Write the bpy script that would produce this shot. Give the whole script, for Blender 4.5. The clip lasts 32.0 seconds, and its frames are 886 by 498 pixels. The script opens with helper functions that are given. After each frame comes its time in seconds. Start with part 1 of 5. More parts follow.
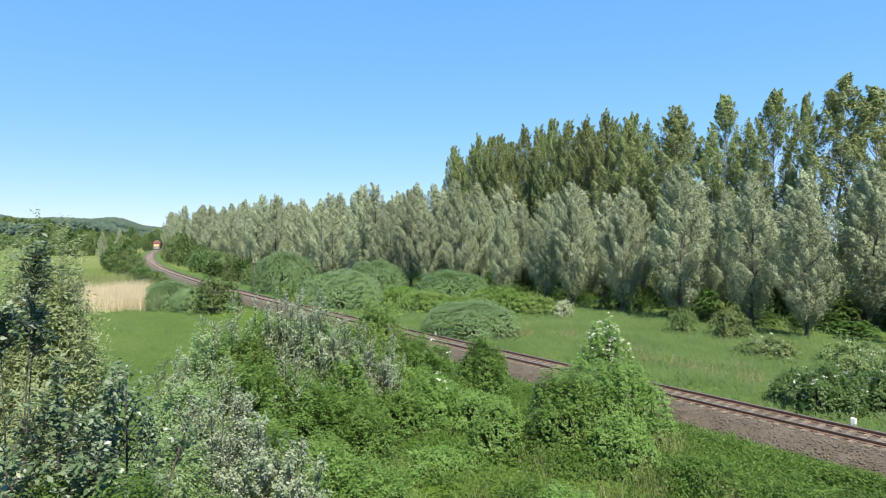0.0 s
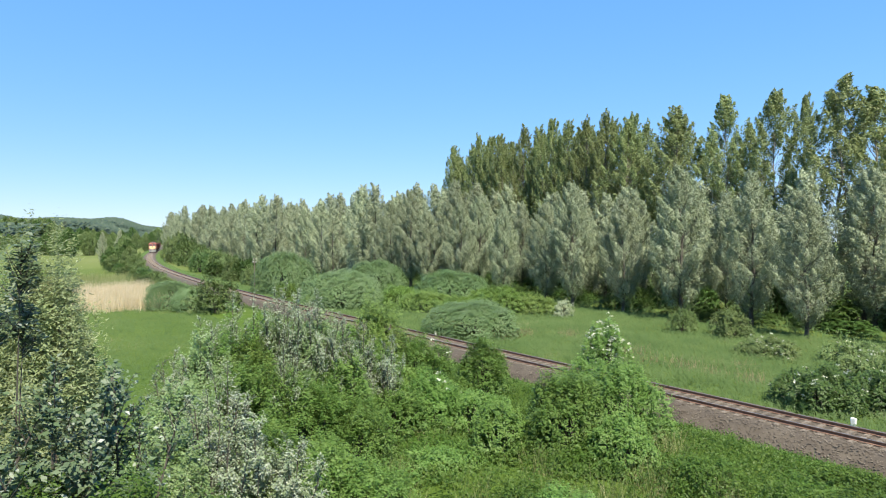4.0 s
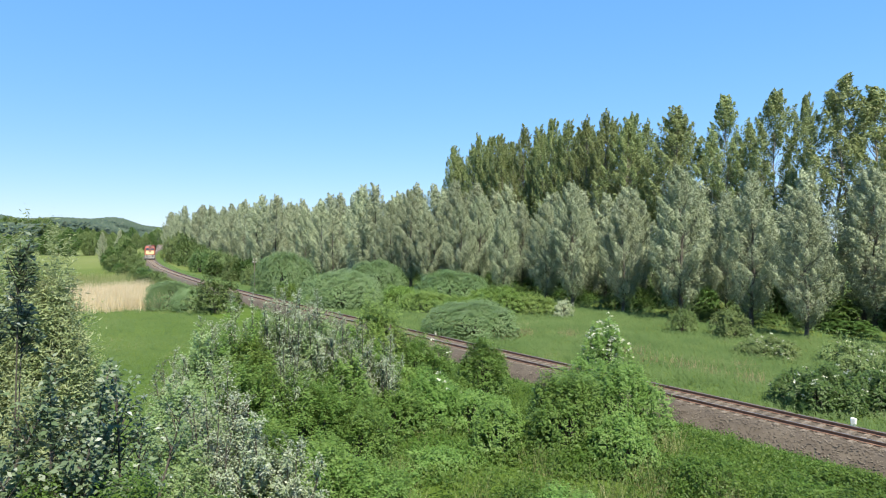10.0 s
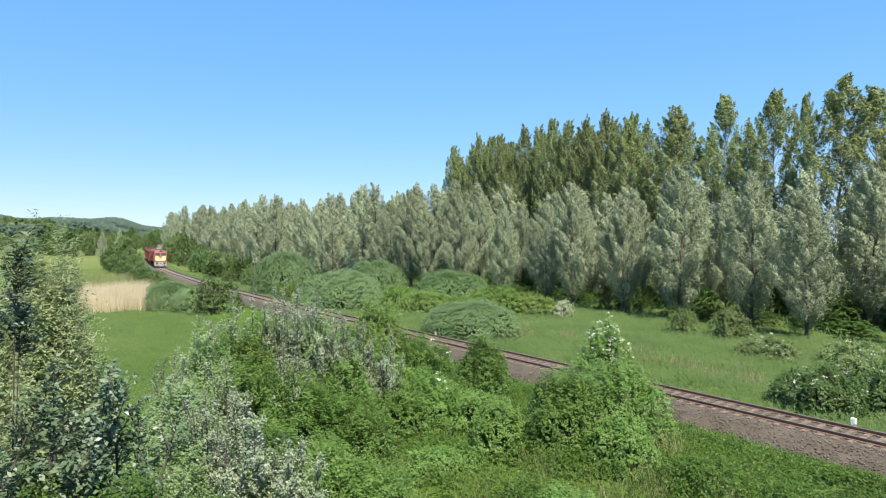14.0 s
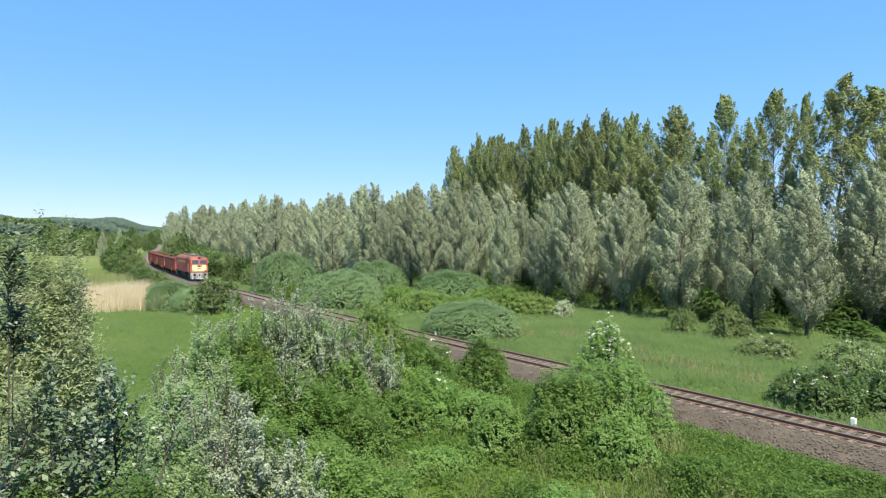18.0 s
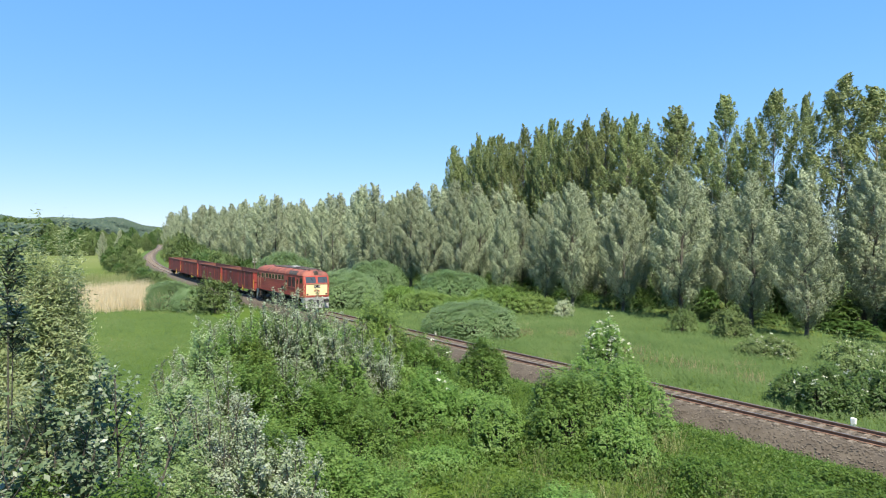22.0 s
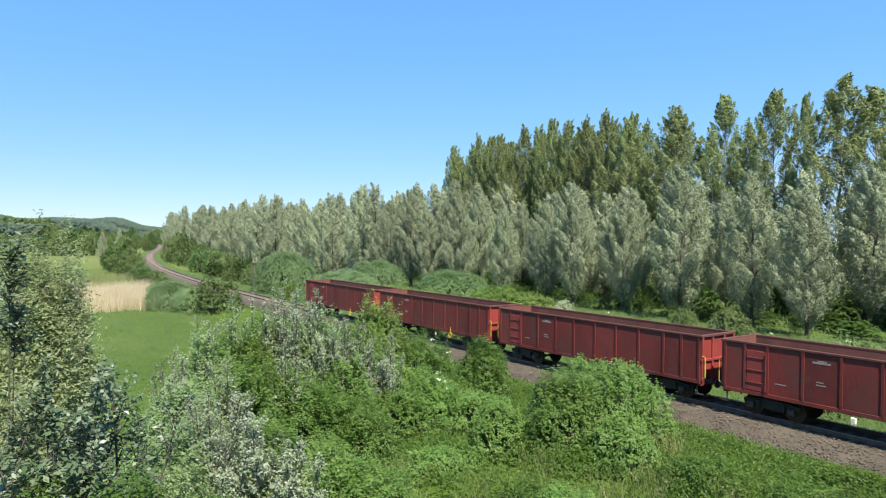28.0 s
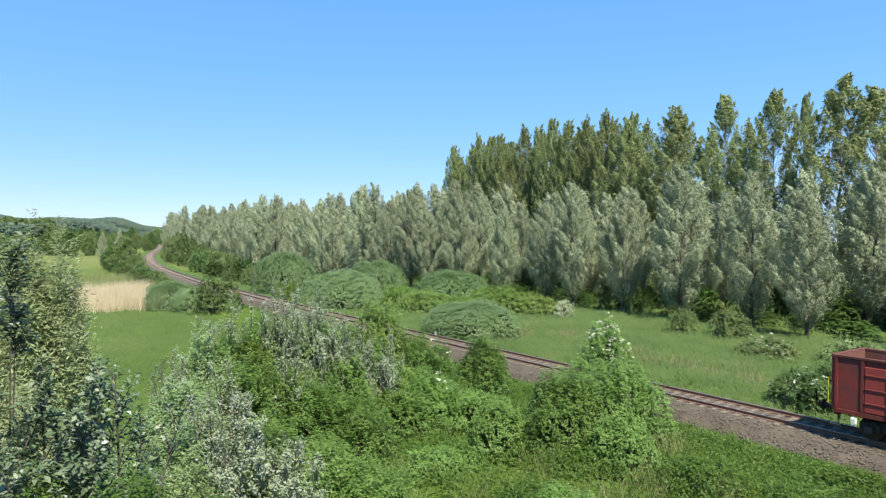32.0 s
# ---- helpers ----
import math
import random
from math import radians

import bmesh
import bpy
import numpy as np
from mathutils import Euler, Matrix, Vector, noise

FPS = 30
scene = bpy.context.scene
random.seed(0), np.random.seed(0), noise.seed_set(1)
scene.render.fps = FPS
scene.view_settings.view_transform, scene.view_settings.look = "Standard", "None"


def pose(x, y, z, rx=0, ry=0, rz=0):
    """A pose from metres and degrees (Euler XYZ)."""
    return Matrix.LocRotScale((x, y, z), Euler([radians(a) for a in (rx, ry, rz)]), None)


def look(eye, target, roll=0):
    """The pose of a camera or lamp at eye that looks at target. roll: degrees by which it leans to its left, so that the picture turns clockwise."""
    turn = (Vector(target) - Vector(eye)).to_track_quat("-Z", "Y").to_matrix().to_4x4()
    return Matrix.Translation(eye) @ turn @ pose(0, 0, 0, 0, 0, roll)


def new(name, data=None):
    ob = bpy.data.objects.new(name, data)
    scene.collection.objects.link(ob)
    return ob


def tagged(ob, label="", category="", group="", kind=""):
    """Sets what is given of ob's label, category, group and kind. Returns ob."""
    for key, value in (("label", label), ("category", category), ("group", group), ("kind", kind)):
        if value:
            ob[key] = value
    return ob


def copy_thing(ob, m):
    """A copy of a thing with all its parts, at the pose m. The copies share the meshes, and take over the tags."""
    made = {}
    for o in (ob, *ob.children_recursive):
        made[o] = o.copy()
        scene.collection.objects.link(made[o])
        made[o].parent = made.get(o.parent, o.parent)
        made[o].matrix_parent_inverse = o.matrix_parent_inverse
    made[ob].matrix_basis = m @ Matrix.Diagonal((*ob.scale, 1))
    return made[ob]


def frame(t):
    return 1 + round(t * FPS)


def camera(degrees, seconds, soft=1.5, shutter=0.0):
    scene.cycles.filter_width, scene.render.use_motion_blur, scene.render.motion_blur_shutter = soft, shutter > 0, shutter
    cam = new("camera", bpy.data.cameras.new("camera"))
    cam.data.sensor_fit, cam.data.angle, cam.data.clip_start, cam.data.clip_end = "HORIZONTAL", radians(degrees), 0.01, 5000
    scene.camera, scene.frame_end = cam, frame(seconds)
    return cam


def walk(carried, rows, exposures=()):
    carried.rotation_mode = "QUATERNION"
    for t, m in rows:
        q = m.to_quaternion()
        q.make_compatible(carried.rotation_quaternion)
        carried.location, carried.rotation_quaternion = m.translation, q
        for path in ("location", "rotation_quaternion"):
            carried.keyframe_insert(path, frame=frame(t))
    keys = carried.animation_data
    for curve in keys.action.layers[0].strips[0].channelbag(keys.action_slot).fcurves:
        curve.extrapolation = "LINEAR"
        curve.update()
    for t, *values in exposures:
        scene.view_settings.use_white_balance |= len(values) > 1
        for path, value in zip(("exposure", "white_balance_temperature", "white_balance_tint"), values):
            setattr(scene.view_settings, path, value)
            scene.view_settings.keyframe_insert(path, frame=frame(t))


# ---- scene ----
cam = camera(68.35, 32.0, soft=1.1)
EYE = Vector((0.0, 0.0, 7.68))
VIEW = look(EYE, EYE + Vector((0.0, math.cos(0.01377), -math.sin(0.01377))), 0.765)
walk(cam, [(0.0, VIEW), (32.0, VIEW)], [(0.0, 1.05, 6700, 8), (32.0, 1.05, 6700, 8)])

# ---- sky, sun, exposure ----
SUN_EL, SUN_AZ = radians(57), math.atan2(-0.888, 0.319)
sun_way = Vector((math.cos(SUN_EL) * math.cos(SUN_AZ), math.cos(SUN_EL) * math.sin(SUN_AZ), math.sin(SUN_EL)))
sun_data = bpy.data.lights.new("sun", "SUN")
sun_data.energy, sun_data.angle, sun_data.color = 5.0, radians(0.53), (1.0, 0.945, 0.85)
sun = new("sun", sun_data)
sun.matrix_world = look((0, 0, 60), Vector((0, 0, 60)) - sun_way)
world = bpy.data.worlds.new("sky")
scene.world = world
world.use_nodes = True
wn, wl = world.node_tree.nodes, world.node_tree.links
sky = wn.new("ShaderNodeTexSky")
sky.sky_type, sky.sun_disc = "NISHITA", False
sky.sun_elevation, sky.sun_rotation = SUN_EL, SUN_AZ - math.pi / 2
sky.air_density, sky.dust_density, sky.ozone_density, sky.altitude = 1.0, 0.0, 3.0, 150
wn["Background"].inputs["Strength"].default_value = 0.15
vivid = wn.new("ShaderNodeHueSaturation")
vivid.inputs["Saturation"].default_value = 1.6
even = wn.new("ShaderNodeGamma")
even.inputs["Gamma"].default_value = 0.35
wl.new(sky.outputs[0], even.inputs["Color"])
clear = wn.new("ShaderNodeVectorMath")
clear.operation = "MULTIPLY"
clear.inputs[1].default_value = (1.47, 1.67, 2.07)
wl.new(even.outputs[0], clear.inputs[0])
wl.new(clear.outputs[0], vivid.inputs["Color"])
wl.new(vivid.outputs[0], wn["Background"].inputs["Color"])


# ---- materials ----
def node_tree(name):
    m = bpy.data.materials.new(name)
    m.use_nodes = True
    t = m.node_tree
    return m, t.nodes, t.links, t.nodes["Principled BSDF"]


def ramp_node(n, stops):
    r = n.new("ShaderNodeValToRGB")
    el = r.color_ramp.elements
    while len(el) < len(stops):
        el.new(0.5)
    for e, (p, c) in zip(el, stops):
        e.position, e.color = p, (*c, 1)
    return r


def surf(name, stops, scale=2.0, fine=25.0, rough=0.75, bump=0.25, metal=0.0, stretch=(1, 1, 1), spread=0.0):
    """A weathered surface: broad stains and fine grain between the ramp's colours, with relief."""
    m, n, l, p = node_tree(name)
    tc, mp = n.new("ShaderNodeTexCoord"), n.new("ShaderNodeMapping")
    mp.inputs["Scale"].default_value = stretch
    l.new(tc.outputs["Object"], mp.inputs["Vector"])
    a, b = n.new("ShaderNodeTexNoise"), n.new("ShaderNodeTexNoise")
    a.inputs["Scale"].default_value, a.inputs["Detail"].default_value = scale, 6
    b.inputs["Scale"].default_value, b.inputs["Detail"].default_value = fine, 3
    mx = n.new("ShaderNodeMath")
    mx.operation = "MULTIPLY_ADD"
    mx.inputs[1].default_value = 0.35
    l.new(mp.outputs[0], a.inputs["Vector"]), l.new(mp.outputs[0], b.inputs["Vector"])
    half = n.new("ShaderNodeMath")
    half.operation = "MULTIPLY"
    half.inputs[1].default_value = 0.65
    l.new(a.outputs[0], half.inputs[0])
    l.new(b.outputs[0], mx.inputs[0]), l.new(half.outputs[0], mx.inputs[2])
    r = ramp_node(n, stops)
    l.new(mx.outputs[0], r.inputs[0])
    col = r.outputs[0]
    if spread:
        oi, hs, mr = n.new("ShaderNodeObjectInfo"), n.new("ShaderNodeHueSaturation"), n.new("ShaderNodeMapRange")
        mr.inputs["To Min"].default_value, mr.inputs["To Max"].default_value = 1 - spread, 1 + spread
        l.new(oi.outputs["Random"], mr.inputs["Value"]), l.new(mr.outputs[0], hs.inputs["Value"])
        l.new(col, hs.inputs["Color"])
        col = hs.outputs[0]
    l.new(col, p.inputs["Base Color"])
    bp = n.new("ShaderNodeBump")
    bp.inputs["Strength"].default_value, bp.inputs["Distance"].default_value = bump, 0.03
    l.new(mx.outputs[0], bp.inputs["Height"]), l.new(bp.outputs[0], p.inputs["Normal"])
    p.inputs["Roughness"].default_value, p.inputs["Metallic"].default_value = rough, metal
    return m


def leaf(name, stops, through_light=0.45, rough=0.5, spread=0.13, hue=0.007, patch=1.4, share=0.5):
    """Foliage: tone drifts in patches and from leaf to leaf, every plant has its own shade; light passes through."""
    m, n, l, p = node_tree(name)
    geo, oi, tc = n.new("ShaderNodeNewGeometry"), n.new("ShaderNodeObjectInfo"), n.new("ShaderNodeTexCoord")
    noise, span, mixed = n.new("ShaderNodeTexNoise"), n.new("ShaderNodeMapRange"), n.new("ShaderNodeMix")
    noise.inputs["Scale"].default_value, noise.inputs["Detail"].default_value = patch, 2
    l.new(tc.outputs["Object"], noise.inputs["Vector"])
    span.inputs["From Min"].default_value, span.inputs["From Max"].default_value = .32, .68
    l.new(noise.outputs[0], span.inputs["Value"])
    mixed.inputs[0].default_value = share
    l.new(geo.outputs["Random Per Island"], mixed.inputs[2]), l.new(span.outputs[0], mixed.inputs[3])
    r = ramp_node(n, stops)
    l.new(mixed.outputs[0], r.inputs[0])
    hs = n.new("ShaderNodeHueSaturation")
    for lo, hi, slot in ((1 - spread, 1 + spread, "Value"), (0.5 - hue, 0.5 + hue, "Hue")):
        mr = n.new("ShaderNodeMapRange")
        mr.inputs["To Min"].default_value, mr.inputs["To Max"].default_value = lo, hi
        l.new(oi.outputs["Random"], mr.inputs["Value"]), l.new(mr.outputs[0], hs.inputs[slot])
    l.new(r.outputs[0], hs.inputs["Color"])
    l.new(hs.outputs[0], p.inputs["Base Color"])
    p.inputs["Roughness"].default_value = rough
    p.inputs["Specular IOR Level"].default_value = 0.3
    tr, mix = n.new("ShaderNodeBsdfTranslucent"), n.new("ShaderNodeMixShader")
    l.new(hs.outputs[0], tr.inputs["Color"])
    mix.inputs[0].default_value = through_light
    l.new(p.outputs[0], mix.inputs[1]), l.new(tr.outputs[0], mix.inputs[2])
    l.new(mix.outputs[0], n["Material Output"].inputs["Surface"])
    return m


def plain(name, c, rough=0.5, metal=0.0):
    return surf(name, [(0.3, tuple(v * 0.8 for v in c)), (0.7, c)], 3, 30, rough, 0.05, metal)


M_SILVER = leaf("silver_willow_leaf", [(0, (.265, .308, .175)), (.6, (.320, .360, .220)), (1, (.390, .420, .285))], .25)
# Darker copy of the silver leaf: the near crowns' own shade is in it.
M_SILVERSHADE = leaf("shaded_grey_willow_leaf", [(0, (.205, .248, .135)), (.5, (.268, .310, .180)), (.85, (.345, .380, .250)), (1, (.450, .475, .360))], .28)
M_POPLAR = leaf("poplar_leaf", [(0, (.182, .226, .080)), (.6, (.242, .286, .112)), (1, (.312, .348, .165))], .42)
M_WILLOW = leaf("willow_shrub_leaf", [(0, (.152, .248, .092)), (.5, (.202, .306, .128)), (1, (.285, .372, .196))], .45, .6, patch=.8)
M_YELLOW = leaf("yellow_green_leaf", [(0, (.148, .232, .048)), (.5, (.205, .304, .075)), (1, (.275, .366, .120))], .5)
M_GREEN = leaf("shrub_leaf", [(0, (.108, .204, .042)), (.5, (.170, .290, .068)), (1, (.258, .374, .114))], .52)
M_OLIVE = leaf("olive_shrub_leaf", [(0, (.100, .150, .043)), (.5, (.142, .196, .062)), (1, (.205, .255, .098))], .35)
# Dark green leaf; its darkness also paints the shade under the tree row.
M_DARKSHADE = leaf("dark_shade_leaf", [(0, (.048, .098, .022)), (.7, (.082, .145, .032)), (1, (.130, .195, .052))], .3)
M_WHITE = leaf("white_poplar_leaf", [(0, (.165, .225, .100)), (.35, (.240, .298, .165)), (.65, (.330, .375, .262)), (1, (.480, .505, .420))], .36, .45, patch=2.2, share=.4)
M_NEAR = leaf("dark_poplar_leaf", [(0, (.070, .112, .048)), (.45, (.110, .160, .076)), (.72, (.165, .212, .122)), (.86, (.275, .315, .230)), (1, (.480, .505, .440))], .32, .38, patch=2.5, share=.35)
M_PALE = leaf("pale_willow_leaf", [(0, (.220, .275, .110)), (.5, (.295, .345, .160)), (1, (.385, .422, .250))], .5)
M_GREYLEAF = leaf("grey_poplar_leaf", [(0, (.150, .235, .080)), (.5, (.215, .300, .120)), (.8, (.290, .365, .180)), (1, (.410, .460, .330))], .48)
M_BRAMBLE = leaf("bramble_leaf", [(0, (.062, .122, .019)), (.5, (.102, .182, .032)), (1, (.170, .252, .056))], .48, patch=.9)
M_GRASS = leaf("grass_blade", [(0, (.062, .110, .028)), (.5, (.086, .142, .039)), (.85, (.112, .166, .053)), (1, (.190, .175, .090))], .35, .7, patch=.30, share=.6)
M_REED = leaf("reed_blade", [(0, (0.469, 0.385, 0.231)), (.6, (0.622, 0.525, 0.339)), (1, (0.757, 0.665, 0.469))], .3, .7)
M_REEDGREEN = leaf("green_reed_blade", [(0, (.130, .180, .050)), (.5, (.220, .250, .090)), (1, (.460, .400, .220))], .3, .7)
M_DRY = leaf("dry_grass", [(0, (.200, .170, .080)), (1, (.400, .340, .190))], .3, .8)
# Greyed green leaf: the haze over the far hills is in its colour.
M_FAR = leaf("hazed_wood_leaf", [(0, (.044, .070, .042)), (.6, (.055, .082, .050)), (1, (.068, .096, .060))], .2)
M_BLOSSOM = leaf("elder_blossom", [(0, (.55, .55, .40)), (1, (.80, .80, .66))], .3)
M_PALEBARK = surf("pale_poplar_bark", [(.3, (.110, .098, .075)), (.7, (.270, .245, .190))], 2, 18, .9, .5, stretch=(1, 1, .25))
M_BARK = surf("bark", [(.3, (.030, .024, .018)), (.7, (.110, .095, .075))], 2, 18, .9, .6, stretch=(1, 1, .25))
M_STONE = leaf("ballast_stone", [(0, (.078, .062, .046)), (.6, (.118, .096, .071)), (1, (.190, .160, .122))], 0.0, .95, 0, 0)
M_BALLAST = surf("ballast", [(.3, (.052, .039, .028)), (.5, (.078, .061, .043)), (.7, (.110, .088, .063))], 1.2, 13, .95, 1.0)
M_SLEEPER = surf("concrete_sleeper", [(.3, (0.117, 0.092, 0.068)), (.7, (0.225, 0.184, 0.140))], 3, 30, .9, .3, spread=.15)
M_RAIL = surf("rusty_rail", [(.3, (.115, .062, .040)), (.7, (.230, .130, .084))], 4, 40, .8, .2, .1)
M_RAILTOP = surf("worn_rail_head", [(.3, (.26, .22, .20)), (.7, (.42, .38, .35))], 4, 40, .35, .1, .8)


def ground_material():
    m, n, l, p = node_tree("meadow_ground")
    tc = n.new("ShaderNodeTexCoord")
    cols = []
    for scale, stops in ((0.035, [(.35, (.044, .088, .012)), (.55, (.064, .114, .018)), (.72, (.094, .136, .028))]),
                         (1.3, [(.3, (.044, .066, .010)), (.7, (.092, .120, .024))])):
        a = n.new("ShaderNodeTexNoise")
        a.inputs["Scale"].default_value, a.inputs["Detail"].default_value = scale, 7
        l.new(tc.outputs["Object"], a.inputs["Vector"])
        r = ramp_node(n, stops)
        l.new(a.outputs[0], r.inputs[0])
        cols.append((a, r))
    mx = n.new("ShaderNodeMix")
    mx.data_type = "RGBA"
    mx.inputs[0].default_value = 0.4
    l.new(cols[0][1].outputs[0], mx.inputs[6]), l.new(cols[1][1].outputs[0], mx.inputs[7])
    big, br, far = n.new("ShaderNodeTexNoise"), ramp_node(n, [(.42, (0, 0, 0)), (.62, (1, 1, 1))]), n.new("ShaderNodeMix")
    big.inputs["Scale"].default_value, big.inputs["Detail"].default_value = 0.011, 4
    l.new(tc.outputs["Object"], big.inputs["Vector"]), l.new(big.outputs[0], br.inputs[0])
    far.data_type = "RGBA"
    far.inputs[7].default_value = (.165, .175, .062, 1)
    l.new(br.outputs[0], far.inputs[0]), l.new(mx.outputs[2], far.inputs[6])
    half = n.new("ShaderNodeMix")
    half.data_type = "RGBA"
    half.inputs[0].default_value = 0.5
    l.new(mx.outputs[2], half.inputs[6]), l.new(far.outputs[2], half.inputs[7])
    # Pale yellow-green mixed in along y, farther from the camera, to fit the view.
    xyz, reach, paler = n.new("ShaderNodeSeparateXYZ"), n.new("ShaderNodeMapRange"), n.new("ShaderNodeMix")
    l.new(tc.outputs["Object"], xyz.inputs[0]), l.new(xyz.outputs[1], reach.inputs["Value"])
    reach.inputs["From Min"].default_value, reach.inputs["From Max"].default_value, reach.inputs["To Max"].default_value = 105, 190, .25
    paler.data_type = "RGBA"
    paler.inputs[7].default_value = (.185, .200, .078, 1)
    l.new(reach.outputs[0], paler.inputs[0]), l.new(half.outputs[2], paler.inputs[6])
    l.new(paler.outputs[2], p.inputs["Base Color"])
    bp = n.new("ShaderNodeBump")
    bp.inputs["Strength"].default_value, bp.inputs["Distance"].default_value = .8, .15
    l.new(cols[1][0].outputs[0], bp.inputs["Height"]), l.new(bp.outputs[0], p.inputs["Normal"])
    p.inputs["Roughness"].default_value, p.inputs["Specular IOR Level"].default_value = 0.95, 0.08
    return m


M_GROUND = ground_material()


# ---- mesh helpers ----
def mesh_np(name, V, F, mats, idx=None, smooth=False):
    """A mesh from arrays; F holds faces of one size."""
    V, F = np.asarray(V, np.float32), np.asarray(F, np.int32)
    me = bpy.data.meshes.new(name)
    k = F.shape[1]
    me.vertices.add(len(V)), me.loops.add(F.size), me.polygons.add(len(F))
    me.vertices.foreach_set("co", V.ravel())
    me.loops.foreach_set("vertex_index", F.ravel())
    me.polygons.foreach_set("loop_start", np.arange(0, F.size, k, dtype=np.int32))
    if idx is not None:
        me.polygons.foreach_set("material_index", np.asarray(idx, np.int32))
    if smooth:
        me.polygons.foreach_set("use_smooth", np.ones(len(F), dtype=bool))
    for m in mats:
        me.materials.append(m)
    me.update(calc_edges=True)
    return me


class Solid:
    """Collects boxes, tubes and lofts into one mesh."""

    def __init__(self):
        self.v, self.f = [], []

    def add(self, verts, faces):
        o = len(self.v)
        self.v += [tuple(p) for p in verts]
        self.f += [tuple(i + o for i in q) for q in faces]
        return self

    def box(self, x0, x1, y0, y1, z0, z1, b=0.0):
        if b <= 0:
            v = [(x, y, z) for x in (x0, x1) for y in (y0, y1) for z in (z0, z1)]
            return self.add(v, [(0, 1, 3, 2), (4, 6, 7, 5), (0, 4, 5, 1), (2, 3, 7, 6), (0, 2, 6, 4), (1, 5, 7, 3)])
        bm = bmesh.new()
        bmesh.ops.create_cube(bm, size=1)
        for q in bm.verts:
            q.co = Vector(((x0 + x1) / 2 + q.co.x * (x1 - x0), (y0 + y1) / 2 + q.co.y * (y1 - y0), (z0 + z1) / 2 + q.co.z * (z1 - z0)))
        bmesh.ops.bevel(bm, geom=bm.edges[:], offset=b, segments=1, affect="EDGES")
        bm.verts.index_update()
        self.add([q.co[:] for q in bm.verts], [[q.index for q in f.verts] for f in bm.faces])
        bm.free()
        return self

    def tube(self, pts, radii, n=8, caps=True):
        rings = []
        for i, p in enumerate(pts):
            p = Vector(p)
            d = (Vector(pts[min(i + 1, len(pts) - 1)]) - Vector(pts[max(i - 1, 0)])).normalized()
            a = d.cross(Vector((0, 0, 1)) if abs(d.z) < .9 else Vector((1, 0, 0))).normalized()
            b = d.cross(a)
            r = radii[i] if hasattr(radii, "__len__") else radii
            rings.append([p + (a * math.cos(k * math.tau / n) + b * math.sin(k * math.tau / n)) * r for k in range(n)])
        v = [q for ring in rings for q in ring]
        f = [(i * n + k, i * n + (k + 1) % n, (i + 1) * n + (k + 1) % n, (i + 1) * n + k) for i in range(len(pts) - 1) for k in range(n)]
        if caps:
            f += [tuple(range(n))[::-1], tuple(range((len(pts) - 1) * n, len(pts) * n))]
        return self.add(v, f)

    def loft(self, sections, closed=True, caps=True):
        n = len(sections[0])
        v = [q for s in sections for q in s]
        f = [(i * n + k, i * n + (k + 1) % n, (i + 1) * n + (k + 1) % n, (i + 1) * n + k)
             for i in range(len(sections) - 1) for k in range(n if closed else n - 1)]
        if caps:
            f += [tuple(range(n))[::-1], tuple(range((len(sections) - 1) * n, len(sections) * n))]
        return self.add(v, f)

    def mesh(self, name, material, smooth=False):
        me = bpy.data.meshes.new(name)
        me.from_pydata(self.v, [], self.f)
        bm = bmesh.new()
        bm.from_mesh(me)
        bmesh.ops.recalc_face_normals(bm, faces=bm.faces)
        bm.to_mesh(me)
        bm.free()
        me.materials.append(material)
        if smooth:
            me.shade_smooth()
            me.set_sharp_from_angle(angle=radians(35))
        return me


def part(name, solid, material, parent, label="", at=None, smooth=False):
    me = solid.mesh(name, material, smooth) if isinstance(solid, Solid) else solid
    ob = new(name, me)
    ob.parent = parent
    if at is not None:
        ob.matrix_basis = at
    return tagged(ob, label) if label else ob


# ---- the line of the track ----
STEP = 1.0
KNOTS = (-480, -400, -330, -270, -220, -170, -120, -70, 0, 60, 160)
BEND = (.0003, .00034, .00006, -.00021, -.00054, -.00098, -.00106, -.00106, -.00077, .00035, .00035)
GRID_S = np.arange(-480, 160.5, STEP)
_k = np.interp(GRID_S, KNOTS, BEND)
_z = int(np.argmin(np.abs(GRID_S)))
TH = np.concatenate([[0], np.cumsum((_k[1:] + _k[:-1]) / 2)])
TH = TH - TH[_z] + 0.9583
TX = np.concatenate([[0], np.cumsum((np.cos(TH)[1:] + np.cos(TH)[:-1]) / 2)])
TY = np.concatenate([[0], np.cumsum(-(np.sin(TH)[1:] + np.sin(TH)[:-1]) / 2)])
TX, TY = TX - TX[_z] - 6.392, TY - TY[_z] + 59.644


def on_track(s, off=0.0, dz=0.0):
    """A point at s metres along the line, off metres to its far side."""
    x, y, h = np.interp(s, GRID_S, TX), np.interp(s, GRID_S, TY), np.interp(s, GRID_S, TH)
    return float(x + np.sin(h) * off), float(y + np.cos(h) * off), float(0.0039 * max(0.0, -120 - s)) + dz


def smooth01(a, b, v):
    u = np.clip((v - a) / (b - a), 0, 1)
    return u * u * (3 - 2 * u)


def track_frame(x, y):
    """Signed distance from the line (far side positive) and the place along it."""
    x, y = np.atleast_1d(np.asarray(x, float)), np.atleast_1d(np.asarray(y, float))
    off, ss = np.empty(len(x)), np.empty(len(x))
    for a in range(0, len(x), 4000):
        dx, dy = x[a:a + 4000, None] - TX[None, ::4], y[a:a + 4000, None] - TY[None, ::4]
        i = np.argmin(dx * dx + dy * dy, 1)
        r = np.arange(len(i))
        h = TH[::4][i]
        off[a:a + 4000] = dx[r, i] * np.sin(h) + dy[r, i] * np.cos(h)
        ss[a:a + 4000] = GRID_S[::4][i]
    return off, ss


